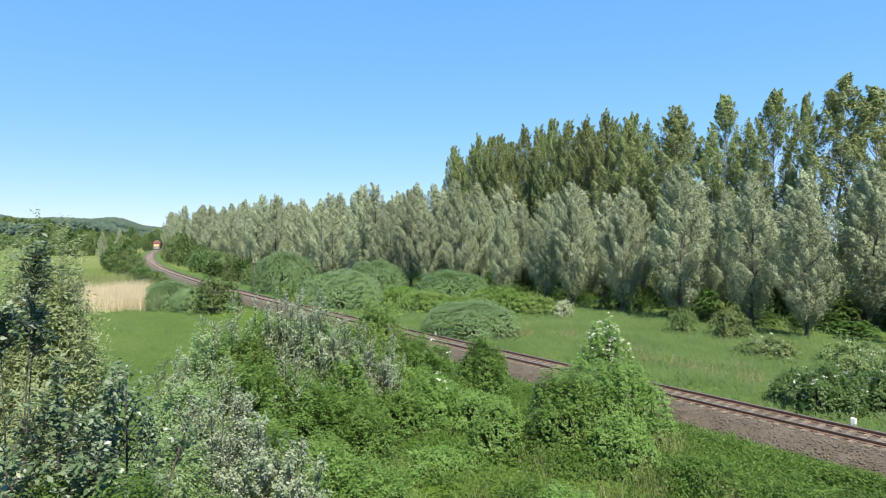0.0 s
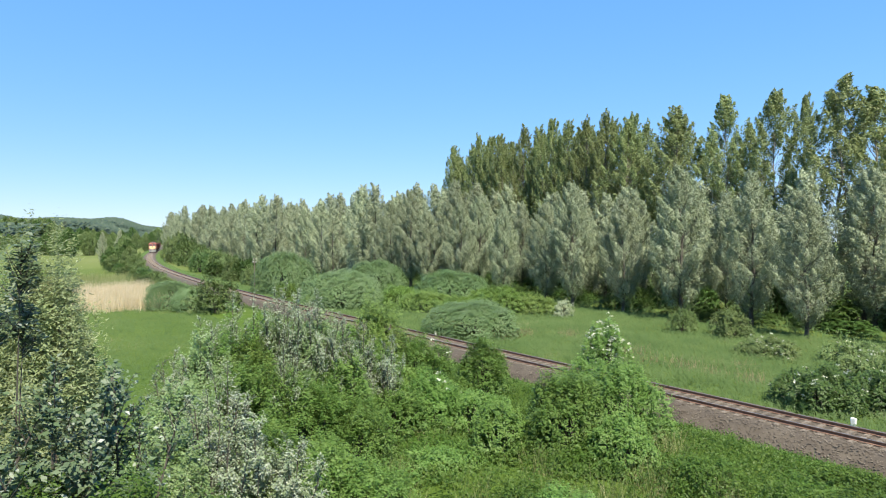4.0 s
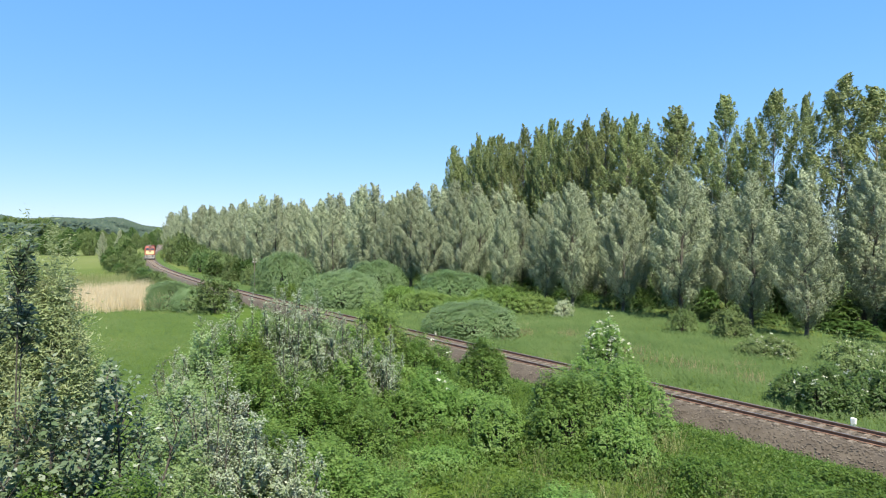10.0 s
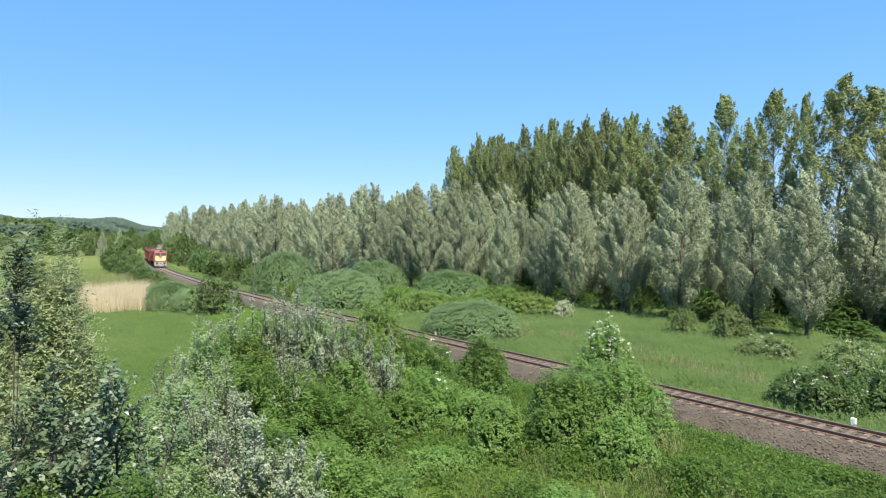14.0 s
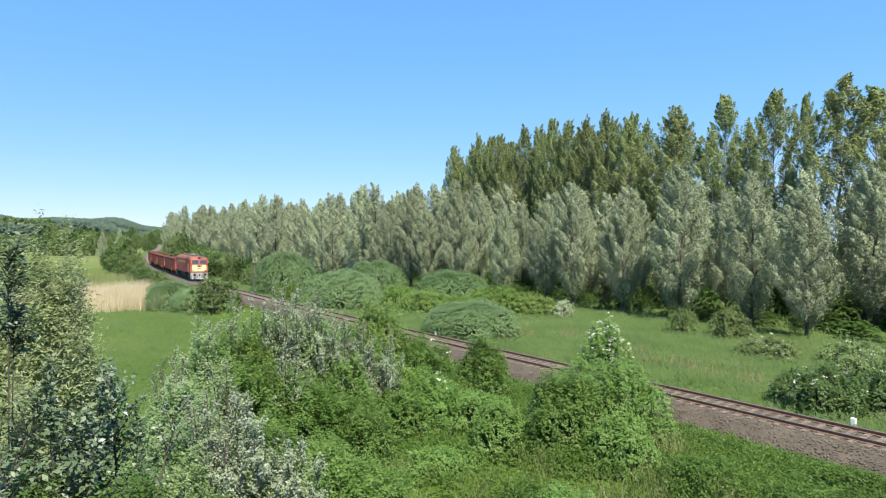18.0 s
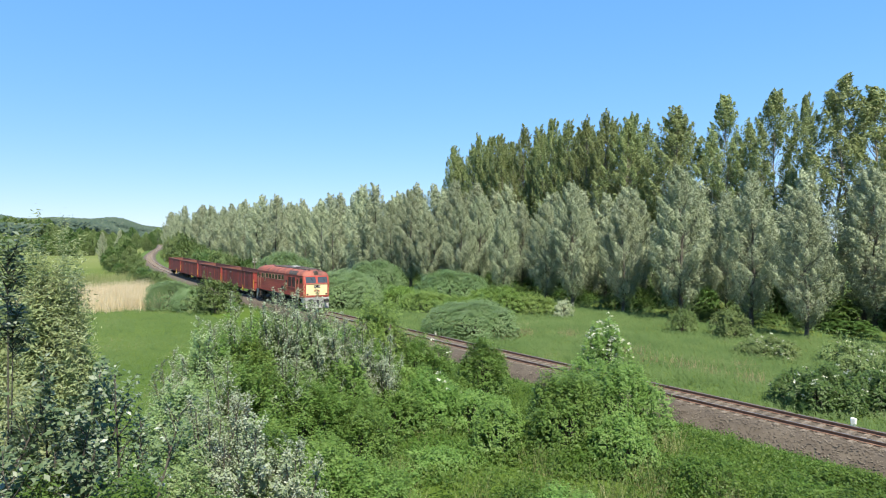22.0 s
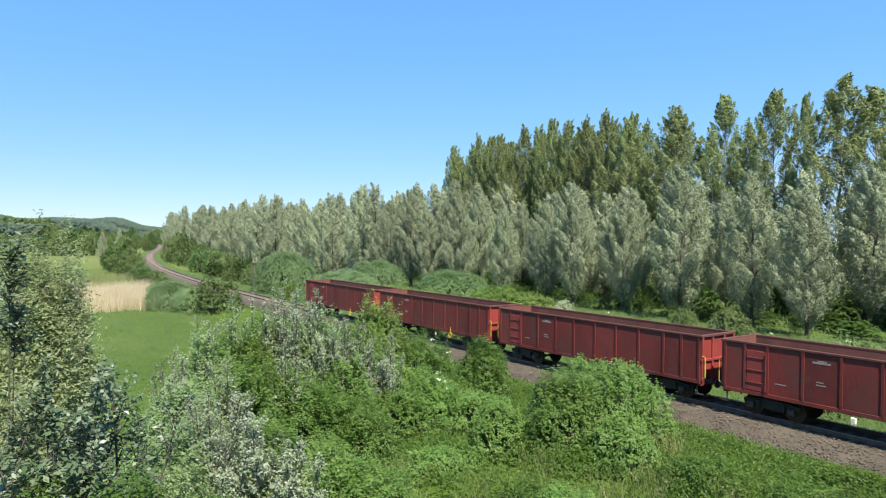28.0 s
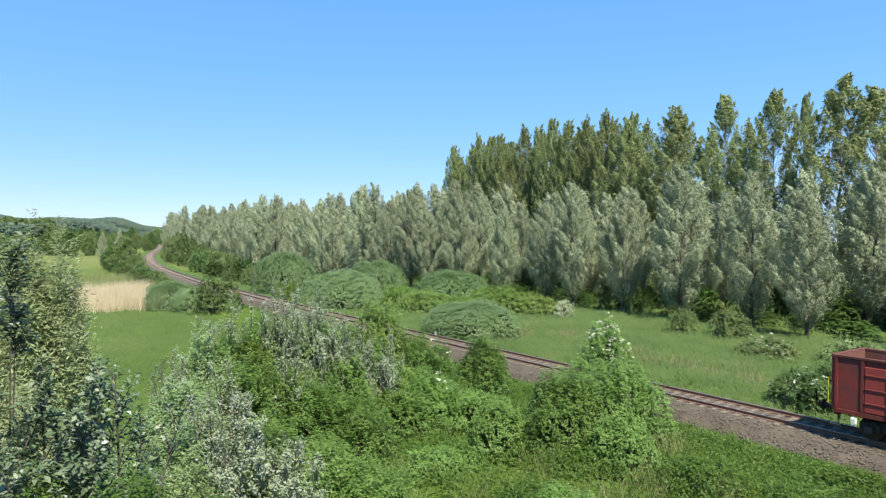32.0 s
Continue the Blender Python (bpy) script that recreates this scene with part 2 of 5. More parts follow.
def height(x, y):
    """The lie of the land."""
    x, y = np.atleast_1d(np.asarray(x, float)), np.atleast_1d(np.asarray(y, float))
    off, ss = track_frame(x, y)
    z = np.where(off < 0, -0.85 - 0.75 * smooth01(4, 22, -off), -0.75 - 0.35 * smooth01(5, 25, off))
    z = z + 0.0039 * np.clip(-120 - ss, 0, None) * smooth01(60, 10, np.abs(off))
    z = z + 0.10 * np.sin(x * .31 + 1.3) * np.sin(y * .27) * smooth01(5, 12, np.abs(off))
    bank = smooth01(15.5, 3.0, np.abs(y + 1.0)) * smooth01(5, 15, -off)
    z = z + (6.05 - z) * bank
    r = np.hypot(x, y)
    az = x / np.maximum(np.abs(y), 1) * np.where(y > 0, 1, 0)
    side = 0.42 + 0.58 * smooth01(-.22, -.56, az)
    z = z + smooth01(330, 1000, r) * 16 * side * smooth01(12, 90, np.abs(off)) + smooth01(800, 1900, r) * side * (24 + 4 * np.sin(az * 24 + .6) + 3 * np.sin(az * 61))
    return z


def ground_at(x, y, dz=0.0):
    return float(height(x, y)[0]) + dz


# ---- ground ----
u = np.sinh(np.linspace(-1, 1, 201) * 6.2) / np.sinh(6.2) * 3600
gx, gy = np.meshgrid(u, u + 40)
gv = np.stack([gx.ravel(), gy.ravel(), height(gx.ravel(), gy.ravel())], 1)
i = np.arange(200 * 201).reshape(200, 201)[:, :-1].ravel()
ground = new("ground", mesh_np("ground", gv, np.stack([i, i + 1, i + 202, i + 201], 1), [M_GROUND], smooth=True))
tagged(ground, "green meadow valley rising to low wooded hills", "ground", kind="structure")


# ---- ballast, rails, sleepers ----
rng = np.random.default_rng(3)
prof = [(-3.1, -1.35), (-2.75, -.95), (-2.45, -.74), (-2.1, -.50), (-1.8, -.28), (-1.5, -.21), (-1.1, -.20), (-.5, -.215), (0, -.225),
        (.5, -.215), (1.1, -.20), (1.5, -.21), (1.8, -.28), (2.1, -.48), (2.45, -.70), (2.75, -.95), (3.1, -1.35)]
ss = np.concatenate([np.arange(-478, -60, 3.0), np.arange(-60, 75, .5), np.arange(75, 158, 3.0)])
bv = []
for s in ss:
    for o, z in prof:
        x, y, zz = on_track(s, o + rng.normal(0, .03))
        bv.append((x, y, zz + z + rng.normal(0, .012)))
k = len(prof)
bf = [(a * k + b, a * k + b + 1, (a + 1) * k + b + 1, (a + 1) * k + b) for a in range(len(ss) - 1) for b in range(k - 1)]
tagged(new("ballast", mesh_np("ballast", bv, bf, [M_BALLAST])), "grey-brown crushed stone ballast bed", "ballast", kind="structure")

track = tagged(new("railway_track"), "single railway track with rusty rails on concrete sleepers", "railway track", kind="structure")
rs = np.concatenate([np.arange(-478, -200, 4.0), np.arange(-200, 157, 2.0)])
for sign in (-1, 1):
    c = sign * .7525
    foot = Solid().loft([[on_track(s, c + o, z) for o, z in ((-.07, -.172), (.07, -.172), (.07, -.155), (.012, -.135), (.012, -.045), (.036, -.035), (.036, -.008), (-.036, -.008), (-.036, -.035), (-.012, -.045), (-.012, -.135), (-.07, -.155))] for s in rs])
    rail = part("rail", foot, M_RAIL, track)
    part("rail_head", Solid().loft([[on_track(s, c + o, z) for o, z in ((-.03, -.008), (.03, -.008), (.026, .0), (-.026, .0))] for s in rs]), M_RAILTOP, rail, "rubbed bright running surface")


def sleeper_solid(S, m):
    pts = []
    for x, w, z in ((-1.2, .13, -.175), (-.5, .125, -.178), (-.3, .10, -.20), (.3, .10, -.20), (.5, .125, -.178), (1.2, .13, -.175)):
        pts.append([m @ Vector(q) for q in ((-w - .02, x, -.36), (w + .02, x, -.36), (w, x, z), (-w, x, z))])
    return S.loft(pts)


one = sleeper_solid(Solid(), Matrix()).mesh("sleeper", M_SLEEPER)
rest = Solid()
for j, s in enumerate(np.arange(-470, 155, .6)):
    x, y, z = on_track(s)
    m = Matrix.Translation((x, y, z)) @ Matrix.Rotation(-float(np.interp(s, GRID_S, TH)), 4, "Z")
    if -75 < s < 62:
        part("sleeper", one, None, track, at=m)
    else:
        sleeper_solid(rest, m)
tagged(part("far_sleepers", rest, M_SLEEPER, track, "far concrete sleepers"), kind="stuff")

# loose stones on the shoulder that the camera overlooks
N = 62000
s, o = 70 - 100 * rng.uniform(0, 1, N) ** 1.5, rng.uniform(-2.75, 1.9, N)
zp = np.interp(o, [p[0] for p in prof], [p[1] for p in prof])
xy = np.array([on_track(a, b)[:2] for a, b in zip(s, o)])
keep = (np.abs(np.abs(o) - .7525) > .1)
C = np.stack([xy[:, 0], xy[:, 1], zp + rng.uniform(.0, .05, N)], 1)[keep]
r = rng.uniform(.022, .05, len(C))[:, None]
octa = np.array([(1, 0, 0), (0, 1, 0), (-1, 0, 0), (0, -1, 0), (0, 0, .5)])
V = C[:, None, :] + (octa[None] + rng.normal(0, .22, (len(C), 5, 3))) * r[:, None, :]
F = np.array([(0, 1, 4), (1, 2, 4), (2, 3, 4), (3, 0, 4)])
F = (F[None] + np.arange(len(C))[:, None, None] * 5).reshape(-1, 3)
tagged(new("ballast_stones", mesh_np("ballast_stones", V.reshape(-1, 3), F, [M_STONE])), "loose grey-brown ballast stones", "stones", kind="stuff")


# ---- plants ----
def unit(a):
    return a / np.maximum(np.linalg.norm(a, axis=1, keepdims=True), 1e-6)


def leaf_mesh(name, P, size, wide, material, rng, axis=None, bias=0.7, out=None, face=1.2, simple=False):
    """Lozenge leaves at the points P, each turned its own way, blades mostly facing out to the light."""
    n = len(P)
    r = unit(rng.normal(0, 1, (n, 3)))
    nrm = r if out is None else unit(r + face * out)
    a = unit(rng.normal(0, 1, (n, 3)))
    if axis is not None:
        a = unit(a + bias * axis)
    a = unit(a - nrm * np.sum(a * nrm, 1, keepdims=True))
    b = np.cross(nrm, a)
    L = (size * rng.uniform(.6, 1.35, n))[:, None]
    if simple:
        V = np.stack([P - b * L * wide / 2, P + b * L * wide / 2, P + a * L], 1).reshape(-1, 3)
        return mesh_np(name, V, np.arange(3 * n).reshape(n, 3), [material])
    m = P + a * L * .45
    lift = nrm * L * .10
    V = np.stack([P, m + b * L * wide / 2 + lift, P + a * L, m - b * L * wide / 2 + lift], 1).reshape(-1, 3)
    return mesh_np(name, V, np.arange(4 * n).reshape(n, 4), [material])


def plume(rng, n, path, radius, power=.75):
    """Points round a branch: thick in the middle, pointed at the tip."""
    path = np.asarray(path, float)
    t = rng.uniform(0, 1, n) ** .85
    q = np.stack([np.interp(t, np.linspace(0, 1, len(path)), path[:, k]) for k in range(3)], 1)
    r = radius * np.sin(np.pi * np.clip(t * .93 + .07, 0, 1) ** power)
    w = unit(rng.normal(0, 1, (n, 3)))
    return q + w * (r * rng.uniform(.2, 1, n) ** .28)[:, None], w


def limb_path(base, az, tilt, length, droop=0.0, n=6):
    pts, p, el = [Vector(base)], Vector(base), tilt
    for k in range(n - 1):
        p = p + Vector((math.cos(az) * math.sin(el), math.sin(az) * math.sin(el), math.cos(el))) * (length / (n - 1))
        pts.append(p.copy())
        el += -tilt * .11 + droop * (k + 1) / n
    return pts


def make_tree(name, seed, H, crown_from, R, widest, plumes, length, fat, tilt, leaves_n, size, wide, material, label, category, lean=(0, 0), girth=.014, ragged=.25, gap=0.0, wind=.12, shell=.4, face=2.8, bark=None, base_w=.55):
    """A trunk, limbs and a crown of many upright leafy sprays that fill an uneven outline."""
    rng = np.random.default_rng(seed)
    root = tagged(new(name), label, category)
    S = Solid()
    tp = [Vector((lean[0] * v * v + rng.normal(0, .006 * H * (0 < v < 1)), lean[1] * v * v + rng.normal(0, .005 * H * (v > 0)), H * v * .95 - .35 * (v == 0))) for v in np.linspace(0, 1, 9)]
    S.tube(tp, [H * girth * (1.25 if k == 0 else 1) * (1 - k / 8.4) for k in range(9)], 7)
    P, O = [], []
    shift = rng.uniform(0, 6.28, 3)
    for k in range(plumes):
        v = crown_from + (1 - crown_from) * ((k + rng.uniform(0, 1)) / plumes) ** .92
        rel = (v - crown_from) / (1 - crown_from)
        az = k * 2.39996 + rng.normal(0, .3)
        if gap and math.sin(az * 1 + shift[0] + rel * 9) + math.sin(rel * 14 + shift[1]) > 2 - 3 * gap:
            continue
        prof = min(1.0, base_w + (1 - base_w) * rel / widest) if rel < widest else max(0.06, 1 - ((rel - widest) / (1 - widest)) ** 1.7)
        rad = R * prof * rng.uniform(1 - ragged, 1 + ragged * .7) * math.sqrt(rng.uniform(shell, 1))
        f = min(v, .99) * 8
        axis = tp[int(f)].lerp(tp[min(int(f) + 1, 8)], f % 1)
        c = Vector((axis.x + math.cos(az) * rad, axis.y + math.sin(az) * rad, v * H))
        ln = length * rng.uniform(.7, 1.3) * (1 - .35 * rel)
        d = Vector((math.cos(az) * tilt - wind * .8, math.sin(az) * tilt, 1)).normalized()
        f = max(0.0, v - (.06 + .55 * rad / H)) * 8
        b = tp[int(f)].lerp(tp[min(int(f) + 1, 8)], f % 1)
        path = [c - d * ln * .5, c - d * ln * .1, c + d * ln * .25, c + d * ln * .6 + Vector((-wind * ln, 0, 0))]
        th = H * girth * .20 * (1 - .6 * rel)
        S.tube([b, b.lerp(path[0], .6) - Vector((0, 0, .1 * rad)), path[0], path[2]], [th, th * .7, th * .5, .012], 5, False)
        q, w = plume(rng, max(10, int(leaves_n / plumes * rng.uniform(.8, 1.2))), path, ln * fat)
        far = np.array([math.cos(az), math.sin(az), .25]) * min(1, rad / R + .2)
        P.append(q), O.append(w + far * .45)
    part("trunk", S, bark or M_BARK, root, "pale grey trunk and limbs" if bark else "dark furrowed trunk and limbs")
    P, O = np.concatenate(P), np.concatenate(O)
    P[:, 2] = np.maximum(P[:, 2], .25)
    ax = np.tile(np.array([-.25, .1, .75]), (len(P), 1))
    part("crown", leaf_mesh("crown", P, size, wide, material, rng, ax, .7, unit(O + np.array([0, 0, .2])), face, True), None, root)
    return root


def make_dome(name, seed, R, H, lumps, leaves_n, size, wide, material, label, category="shrub", blossoms=0, per=8, spray=.34, up=.6, fat=.30, wob=.16, face=2.6, fine=True, stems=99, apart=False):
    """A shrub of overlapping leafy lumps on a few stems; leaves sit in short sprays that point out and up."""
    rng = np.random.default_rng(seed)
    root = tagged(new(name), label, category)
    S, B, C, E = Solid(), [], [], []
    for k in range(lumps):
        az, rr = k * 2.39996 + rng.normal(0, .3), R * (1.08 - fat) * math.sqrt((k + .3) / lumps)
        hh = H * (1 - .62 * (rr / R) ** 2) * rng.uniform(1 - wob * 1.2, 1 + wob * .5)
        C.append((rr * math.cos(az), rr * math.sin(az), hh * .22))
        E.append((R * fat * rng.uniform(.8, 1.2), R * fat * rng.uniform(.8, 1.2), hh * .78))
        if k < stems:
            S.tube([(rng.normal(0, .12), rng.normal(0, .12), -.3), (C[-1][0] * .4, C[-1][1] * .4, hh * .35), (C[-1][0], C[-1][1], hh * .8)], [.06, .045, .015], 5, False)
            if apart:
                part("stem", S, M_BARK, root)
                S = Solid()
    C, E = np.array(C), np.array(E)
    n = max(lumps, int(leaves_n * 3.0 / per))
    k = rng.integers(0, lumps, n)
    w = unit(rng.normal(0, 1, (n, 3)) + np.array([0, 0, .50]))
    bump = 1 + wob * np.sin(w[:, :1] * 7 + k[:, None]) * np.sin(w[:, 1:2] * 6 + 2 * k[:, None]) + .6 * wob * np.sin(w[:, 2:] * 11 + k[:, None])
    base = C[k] + w * E[k] * bump * rng.uniform(.30, 1.0, (n, 1)) ** .14
    inside = np.zeros(n, bool)
    for c, e in zip(C, E):
        inside |= np.sum(((base - c) / e) ** 2, 1) < .50
    keep = ~inside & (base[:, 2] > .05)
    base, w = base[keep][:leaves_n // per], w[keep][:leaves_n // per]
    d = unit(w + up * np.array([0, 0, 1.0]) + rng.normal(0, .35, w.shape))
    n = len(base)
    t = (np.arange(per)[None, :, None] + rng.uniform(0, 1, (n, per, 1))) / per
    ln = spray * rng.uniform(.5, 1.4, (n, 1, 1))
    P = (base[:, None] + d[:, None] * (t - .4) * ln + rng.normal(0, spray * .13, (n, per, 3))).reshape(-1, 3)
    A = np.repeat(d, per, 0)
    O = unit(np.repeat(w, per, 0) + .3 * A + np.array(list(sun_way)) * .7)
    P[:, 2] = np.maximum(P[:, 2], rng.uniform(.0, .25, len(P)))
    if not apart:
        part("woody_base", S, M_BARK, root)
    part("crown", leaf_mesh("crown", P, size, wide, material, rng, A, .6, O, face, fine), None, root)
    if blossoms:
        j = rng.integers(0, lumps, blossoms)
        q = unit(rng.normal(0, 1, (blossoms, 3)) + np.array([0, -.3, .8]))
        B = C[j] + q * E[j] * 1.10
        Q = np.repeat(B, 14, 0) + rng.normal(0, .06, (len(B) * 14, 3)) * np.array([1, 1, .35])
        part("blossom", leaf_mesh("blossom", Q, .075, .9, M_BLOSSOM, rng), None, root, "flat creamy white flower heads")
    return root


def make_sapling(name, seed, H, spread, stems, twigs, leaves_n, size, wide, material, label, category="sapling", low=.08, girth=1.0):
    """Thin stems from one root, set with twigs and single leaves."""
    rng = np.random.default_rng(seed)
    root = tagged(new(name), label, category)
    S, P, A = Solid(), [], []
    per = max(8, leaves_n // (stems * twigs))
    for k in range(stems):
        az = k * 2.39996 + rng.normal(0, .3)
        h, out = H * rng.uniform(.62, 1.0), spread * math.sqrt((k + .2) / stems)
        if k == 0:
            h = H
        tip = Vector((math.cos(az) * out, math.sin(az) * out, h))
        path = [Vector((math.cos(az) * .15, math.sin(az) * .15, -.3)), tip * .28 + Vector((0, 0, .1 * h)), tip * .62 + Vector((0, 0, .08 * h)), tip]
        S.tube(path, [r * girth for r in (.035 + .004 * H, .03, .02, .006)], 5, False)
        for j in range(twigs):
            v = low + (1 - low) * (j + rng.uniform(0, 1)) / twigs
            f = v * 3
            b = path[int(min(f, 2.99))].lerp(path[min(int(f) + 1, 3)], f % 1 if f < 3 else 1)
            ln = (.22 + .16 * H * (1 - v) ** .7) * rng.uniform(.7, 1.3)
            tw = limb_path(b, rng.uniform(0, 6.28), rng.uniform(.35, .95), ln, n=4)
            S.tube(tw, [.010, .008, .005, .003], 3, False)
            q = np.array([list(x) for x in tw])
            t = rng.uniform(.1, 1.02, per)
            pts = np.stack([np.interp(t, np.linspace(0, 1, 4), q[:, c]) for c in range(3)], 1)
            d = unit(rng.normal(0, 1, (per, 3)))
            P.append(pts + d * rng.uniform(0, .07 + .05 * ln, (per, 1)))
            A.append(unit(d + np.array(list(tw[-1] - tw[0])) / max(ln, .01)))
    P, A = np.concatenate(P), np.concatenate(A)
    part("woody_base", S, M_BARK, root)
    part("crown", leaf_mesh("crown", P, size, wide, material, rng, A, .7, unit(P * np.array([1, 1, .2]) + np.array([0, 0, .8])), 1.5), None, root)
    return root


def set_down(ob, x, y, turn=0.0, size=1.0, tall=None, dz=0.0):
    """Stand a plant on the ground."""
    ob.matrix_basis = Matrix.LocRotScale((x, y, ground_at(x, y, dz)), Euler((0, 0, turn)), Vector((size, size, tall or size)))
    return ob


class Stock:
    """Plants of one kind: the first of each form is the form itself, the rest are copies."""

    def __init__(self, forms, group):
        self.forms, self.used, self.k, self.group = forms, [False] * len(forms), 0, group

    def put(self, x, y, turn, size=1.0, tall=None, label=""):
        j = self.k % len(self.forms)
        self.k += 1
        if self.used[j]:
            ob = copy_thing(self.forms[j], Matrix())
        else:
            ob, self.used[j] = self.forms[j], True
        set_down(ob, x, y, turn, size, tall)
        tagged(ob, label, group=self.group)
        return ob


rnd = random.Random(11)
SIL = "silvery grey-green willow tree, wind-ruffled, in a row beside meadow"
silver = Stock([make_tree("willow_tree", 100 + k, 18.0, .14, 3.8, .38, 110, 2.6, .36, .45, 40000, .21, .46, M_SILVERSHADE, SIL, "tree", lean=(-.4, 0), wind=.06, shell=.45, ragged=.36, face=4.0, base_w=.38) for k in range(5)], "row of silver willows")
silver_far = Stock([make_tree("willow_tree", 120 + k, 18.0, .04, 4.0, .38, 70, 3.0, .36, .42, 11000, .36, .46, M_SILVER, SIL, "tree", wind=.05, ragged=.34, face=4.0) for k in range(4)], "row of silver willows")
POP = "tall slender green poplar standing behind the willow row"
poplar = Stock([make_tree("poplar_tree", 140 + k, 30.0, .18, 3.6, .55, 150, 3.6, .18, .34, 22000, .29, .55, M_POPLAR, POP, "tree", lean=(rnd.uniform(-1, 1), 0), girth=.007, ragged=.38, gap=.10, wind=.03, shell=.2, face=4.0, bark=M_PALEBARK) for k in range(4)], "stand of tall poplars")
BROAD = "tall round-headed poplar with open airy crown above willows"
broad = Stock([make_tree("poplar_tree", 150 + k, 30.0, .20, 4.8, .55, 170, 2.7, .33, .45, 28000, .28, .6, M_POPLAR, BROAD, "tree", lean=(rnd.uniform(-1, 1), 0), girth=.008, ragged=.42, gap=.20, wind=.05, shell=.10, face=4.0, bark=M_PALEBARK) for k in range(4)], "stand of tall poplars")

for deep, jit, h0, h1, step in ((0, 2.2, .72, .94, 8.0), (10.5, 2.2, .78, .97, 8.4), (17, 2.5, .80, .93, 7.0), (25, 2.5, .80, .93, 7.5)):
    s = 48
    while s > -310 + 3 * deep:
        x, y, _ = on_track(s + rnd.uniform(-1.2, 1.2), float(np.interp(s, (-310, -270, -180, -90), (8, 10, 22, 35))) + deep + rnd.uniform(-jit, jit))
        (silver if s > -60 and deep < 15 else silver_far).put(x, y, rnd.uniform(-.5, .5), rnd.uniform(h0, h1) * (1.0 if s > -50 else 1.17))
        s -= step * rnd.uniform(.8, 1.2)
# the dense end of the poplar stand, then single broad trees
for off, s0, s1, step in ((62, -27, -86, 5.2), (70, -28, -92, 5.8), (79, -24, -96, 8)):
    s = s0
    while s > s1:
        x, y, _ = on_track(s, off + rnd.uniform(-1.8, 1.8))
        poplar.put(x, y, rnd.uniform(0, 6.28), rnd.uniform(1.0, 1.15), rnd.uniform(.99, 1.06) * (.95 if s < -82 else 1.0))
        s -= step * rnd.uniform(.75, 1.25)
for x, y, tall, wide in ((31.4, 112, .97, .95), (37.0, 105, 1.0, 1.2), (42.2, 97, 1.0, 1.0), (46.5, 92, .99, 1.05), (52.4, 95, 1.0, .65), (51.1, 84, .99, 1.25), (56.0, 84, .95, 1.2), (60, 76, .95, 1.1), (39, 113, .90, 1.0), (48, 103, .90, .8), (62, 88, .92, 1.0), (35, 120, .88, 1.0), (44, 108, .85, 1.0)):
    broad.put(x, y, rnd.uniform(0, 6.28), wide, tall)

# rounded willow shrubs between track and trees
DOME = "rounded pale green willow shrub on the grass beside the track"
dome = Stock([make_dome("willow_shrub", 200 + k, 5.0, 4.7, 11, 64000, .13, .58, M_WILLOW, DOME, per=6, spray=.22, up=.3, fat=.50, wob=.05, face=4.0) for k in range(3)], "willow shrubs by the line")
field = Stock([make_tree("field_tree", 180 + k, 8.6, .0, 3.9, .40, 90, 2.2, .50, .35, 6000, .40, .65, M_DARKSHADE if k == 2 else M_OLIVE, "round-headed green tree in the meadow", "tree", wind=.02) for k in range(3)], "meadow trees")
yellow = Stock([make_dome("low_shrub", 220 + k, 4.0, 3.0, 12, 17000, .16, .7, M_YELLOW, "low yellow-green shrub in rough grass near the line", fat=.36, face=2.5) for k in range(2)], "low shrubs")
green = Stock([make_dome("green_shrub", 230 + k, 3.2, 4.2, 13, 13000, .16, .75, M_OLIVE, "dense olive green shrub beside the railway", face=2.0) for k in range(3)], "green shrubs")
dark = Stock([make_dome("dark_shrub", 240 + k, 3.2, 5.0, 13, 5000, .25, .8, M_DARKSHADE, "shrub under the tree row, leaves darkened for shade") for k in range(2)], "dark shrubs")
for x, y, size, tall in ((-23.7, 98.5, .98, 1.40), (-12.2, 80, 1.10, 1.04), (-10.8, 105, 1.10, 1.20), (1.2, 87, 1.12, 1.08), (2.7, 58, 1.02, .70), (-28.5, 116, 1.0, 1.3)):
    dome.put(x, y, rnd.uniform(0, 6), size, tall)
for x, y, size, tall in ((6.5, 80, 1.1, 1.1), (10.5, 79, .9, .85), (-1.5, 76, 1.0, .9), (-5.5, 84, .8, .95), (-20.5, 85.5, .45, .9), (2.5, 73, .8, .8)):
    yellow.put(x, y, rnd.uniform(0, 6), size, tall)
for x, y, size, tall in ((26.8, 60.5, .66, .70), (23.6, 64, .5, .62), (-77, 196, 1.5, 2.2), (-59, 166, 1.1, 1.35), (-40, 126, .85, 1.15), (-68, 182, 1.2, 1.6), (-50, 147, 1.1, 1.4),
                         (-46, 135, .7, 1.0), (-33, 113, .7, .9), (-92, 225, 1.5, 2.2), (-103, 255, 1.6, 2.4), (-112, 283, 1.8, 2.4), (-26, 74.5, .95, 1.0), (-48.5, 110, .75, .7), (-43, 101, .7, .6)):
    green.put(x, y, rnd.uniform(0, 6), size, tall)
for x, y, size, tall in [(*on_track(s, o)[:2], size, tall) for s, o, size, tall in ((-108, -6.5, .62, .50), (-118, -7, .68, .66), (-128, -7, .72, .80), (-138, -7.5, .75, .88), (-150, -7.5, .78, .92), (-162, -7.5, .78, .92), (-176, -7, .78, .9), (-192, -7, .78, .85), (-134, -11, .62, .60), (-120, -10.5, .55, .48), (-98, -6.5, .5, .36))]:
    field.put(x, y, rnd.uniform(0, 6), size, tall, "bushy green tree on the slope beside the track")
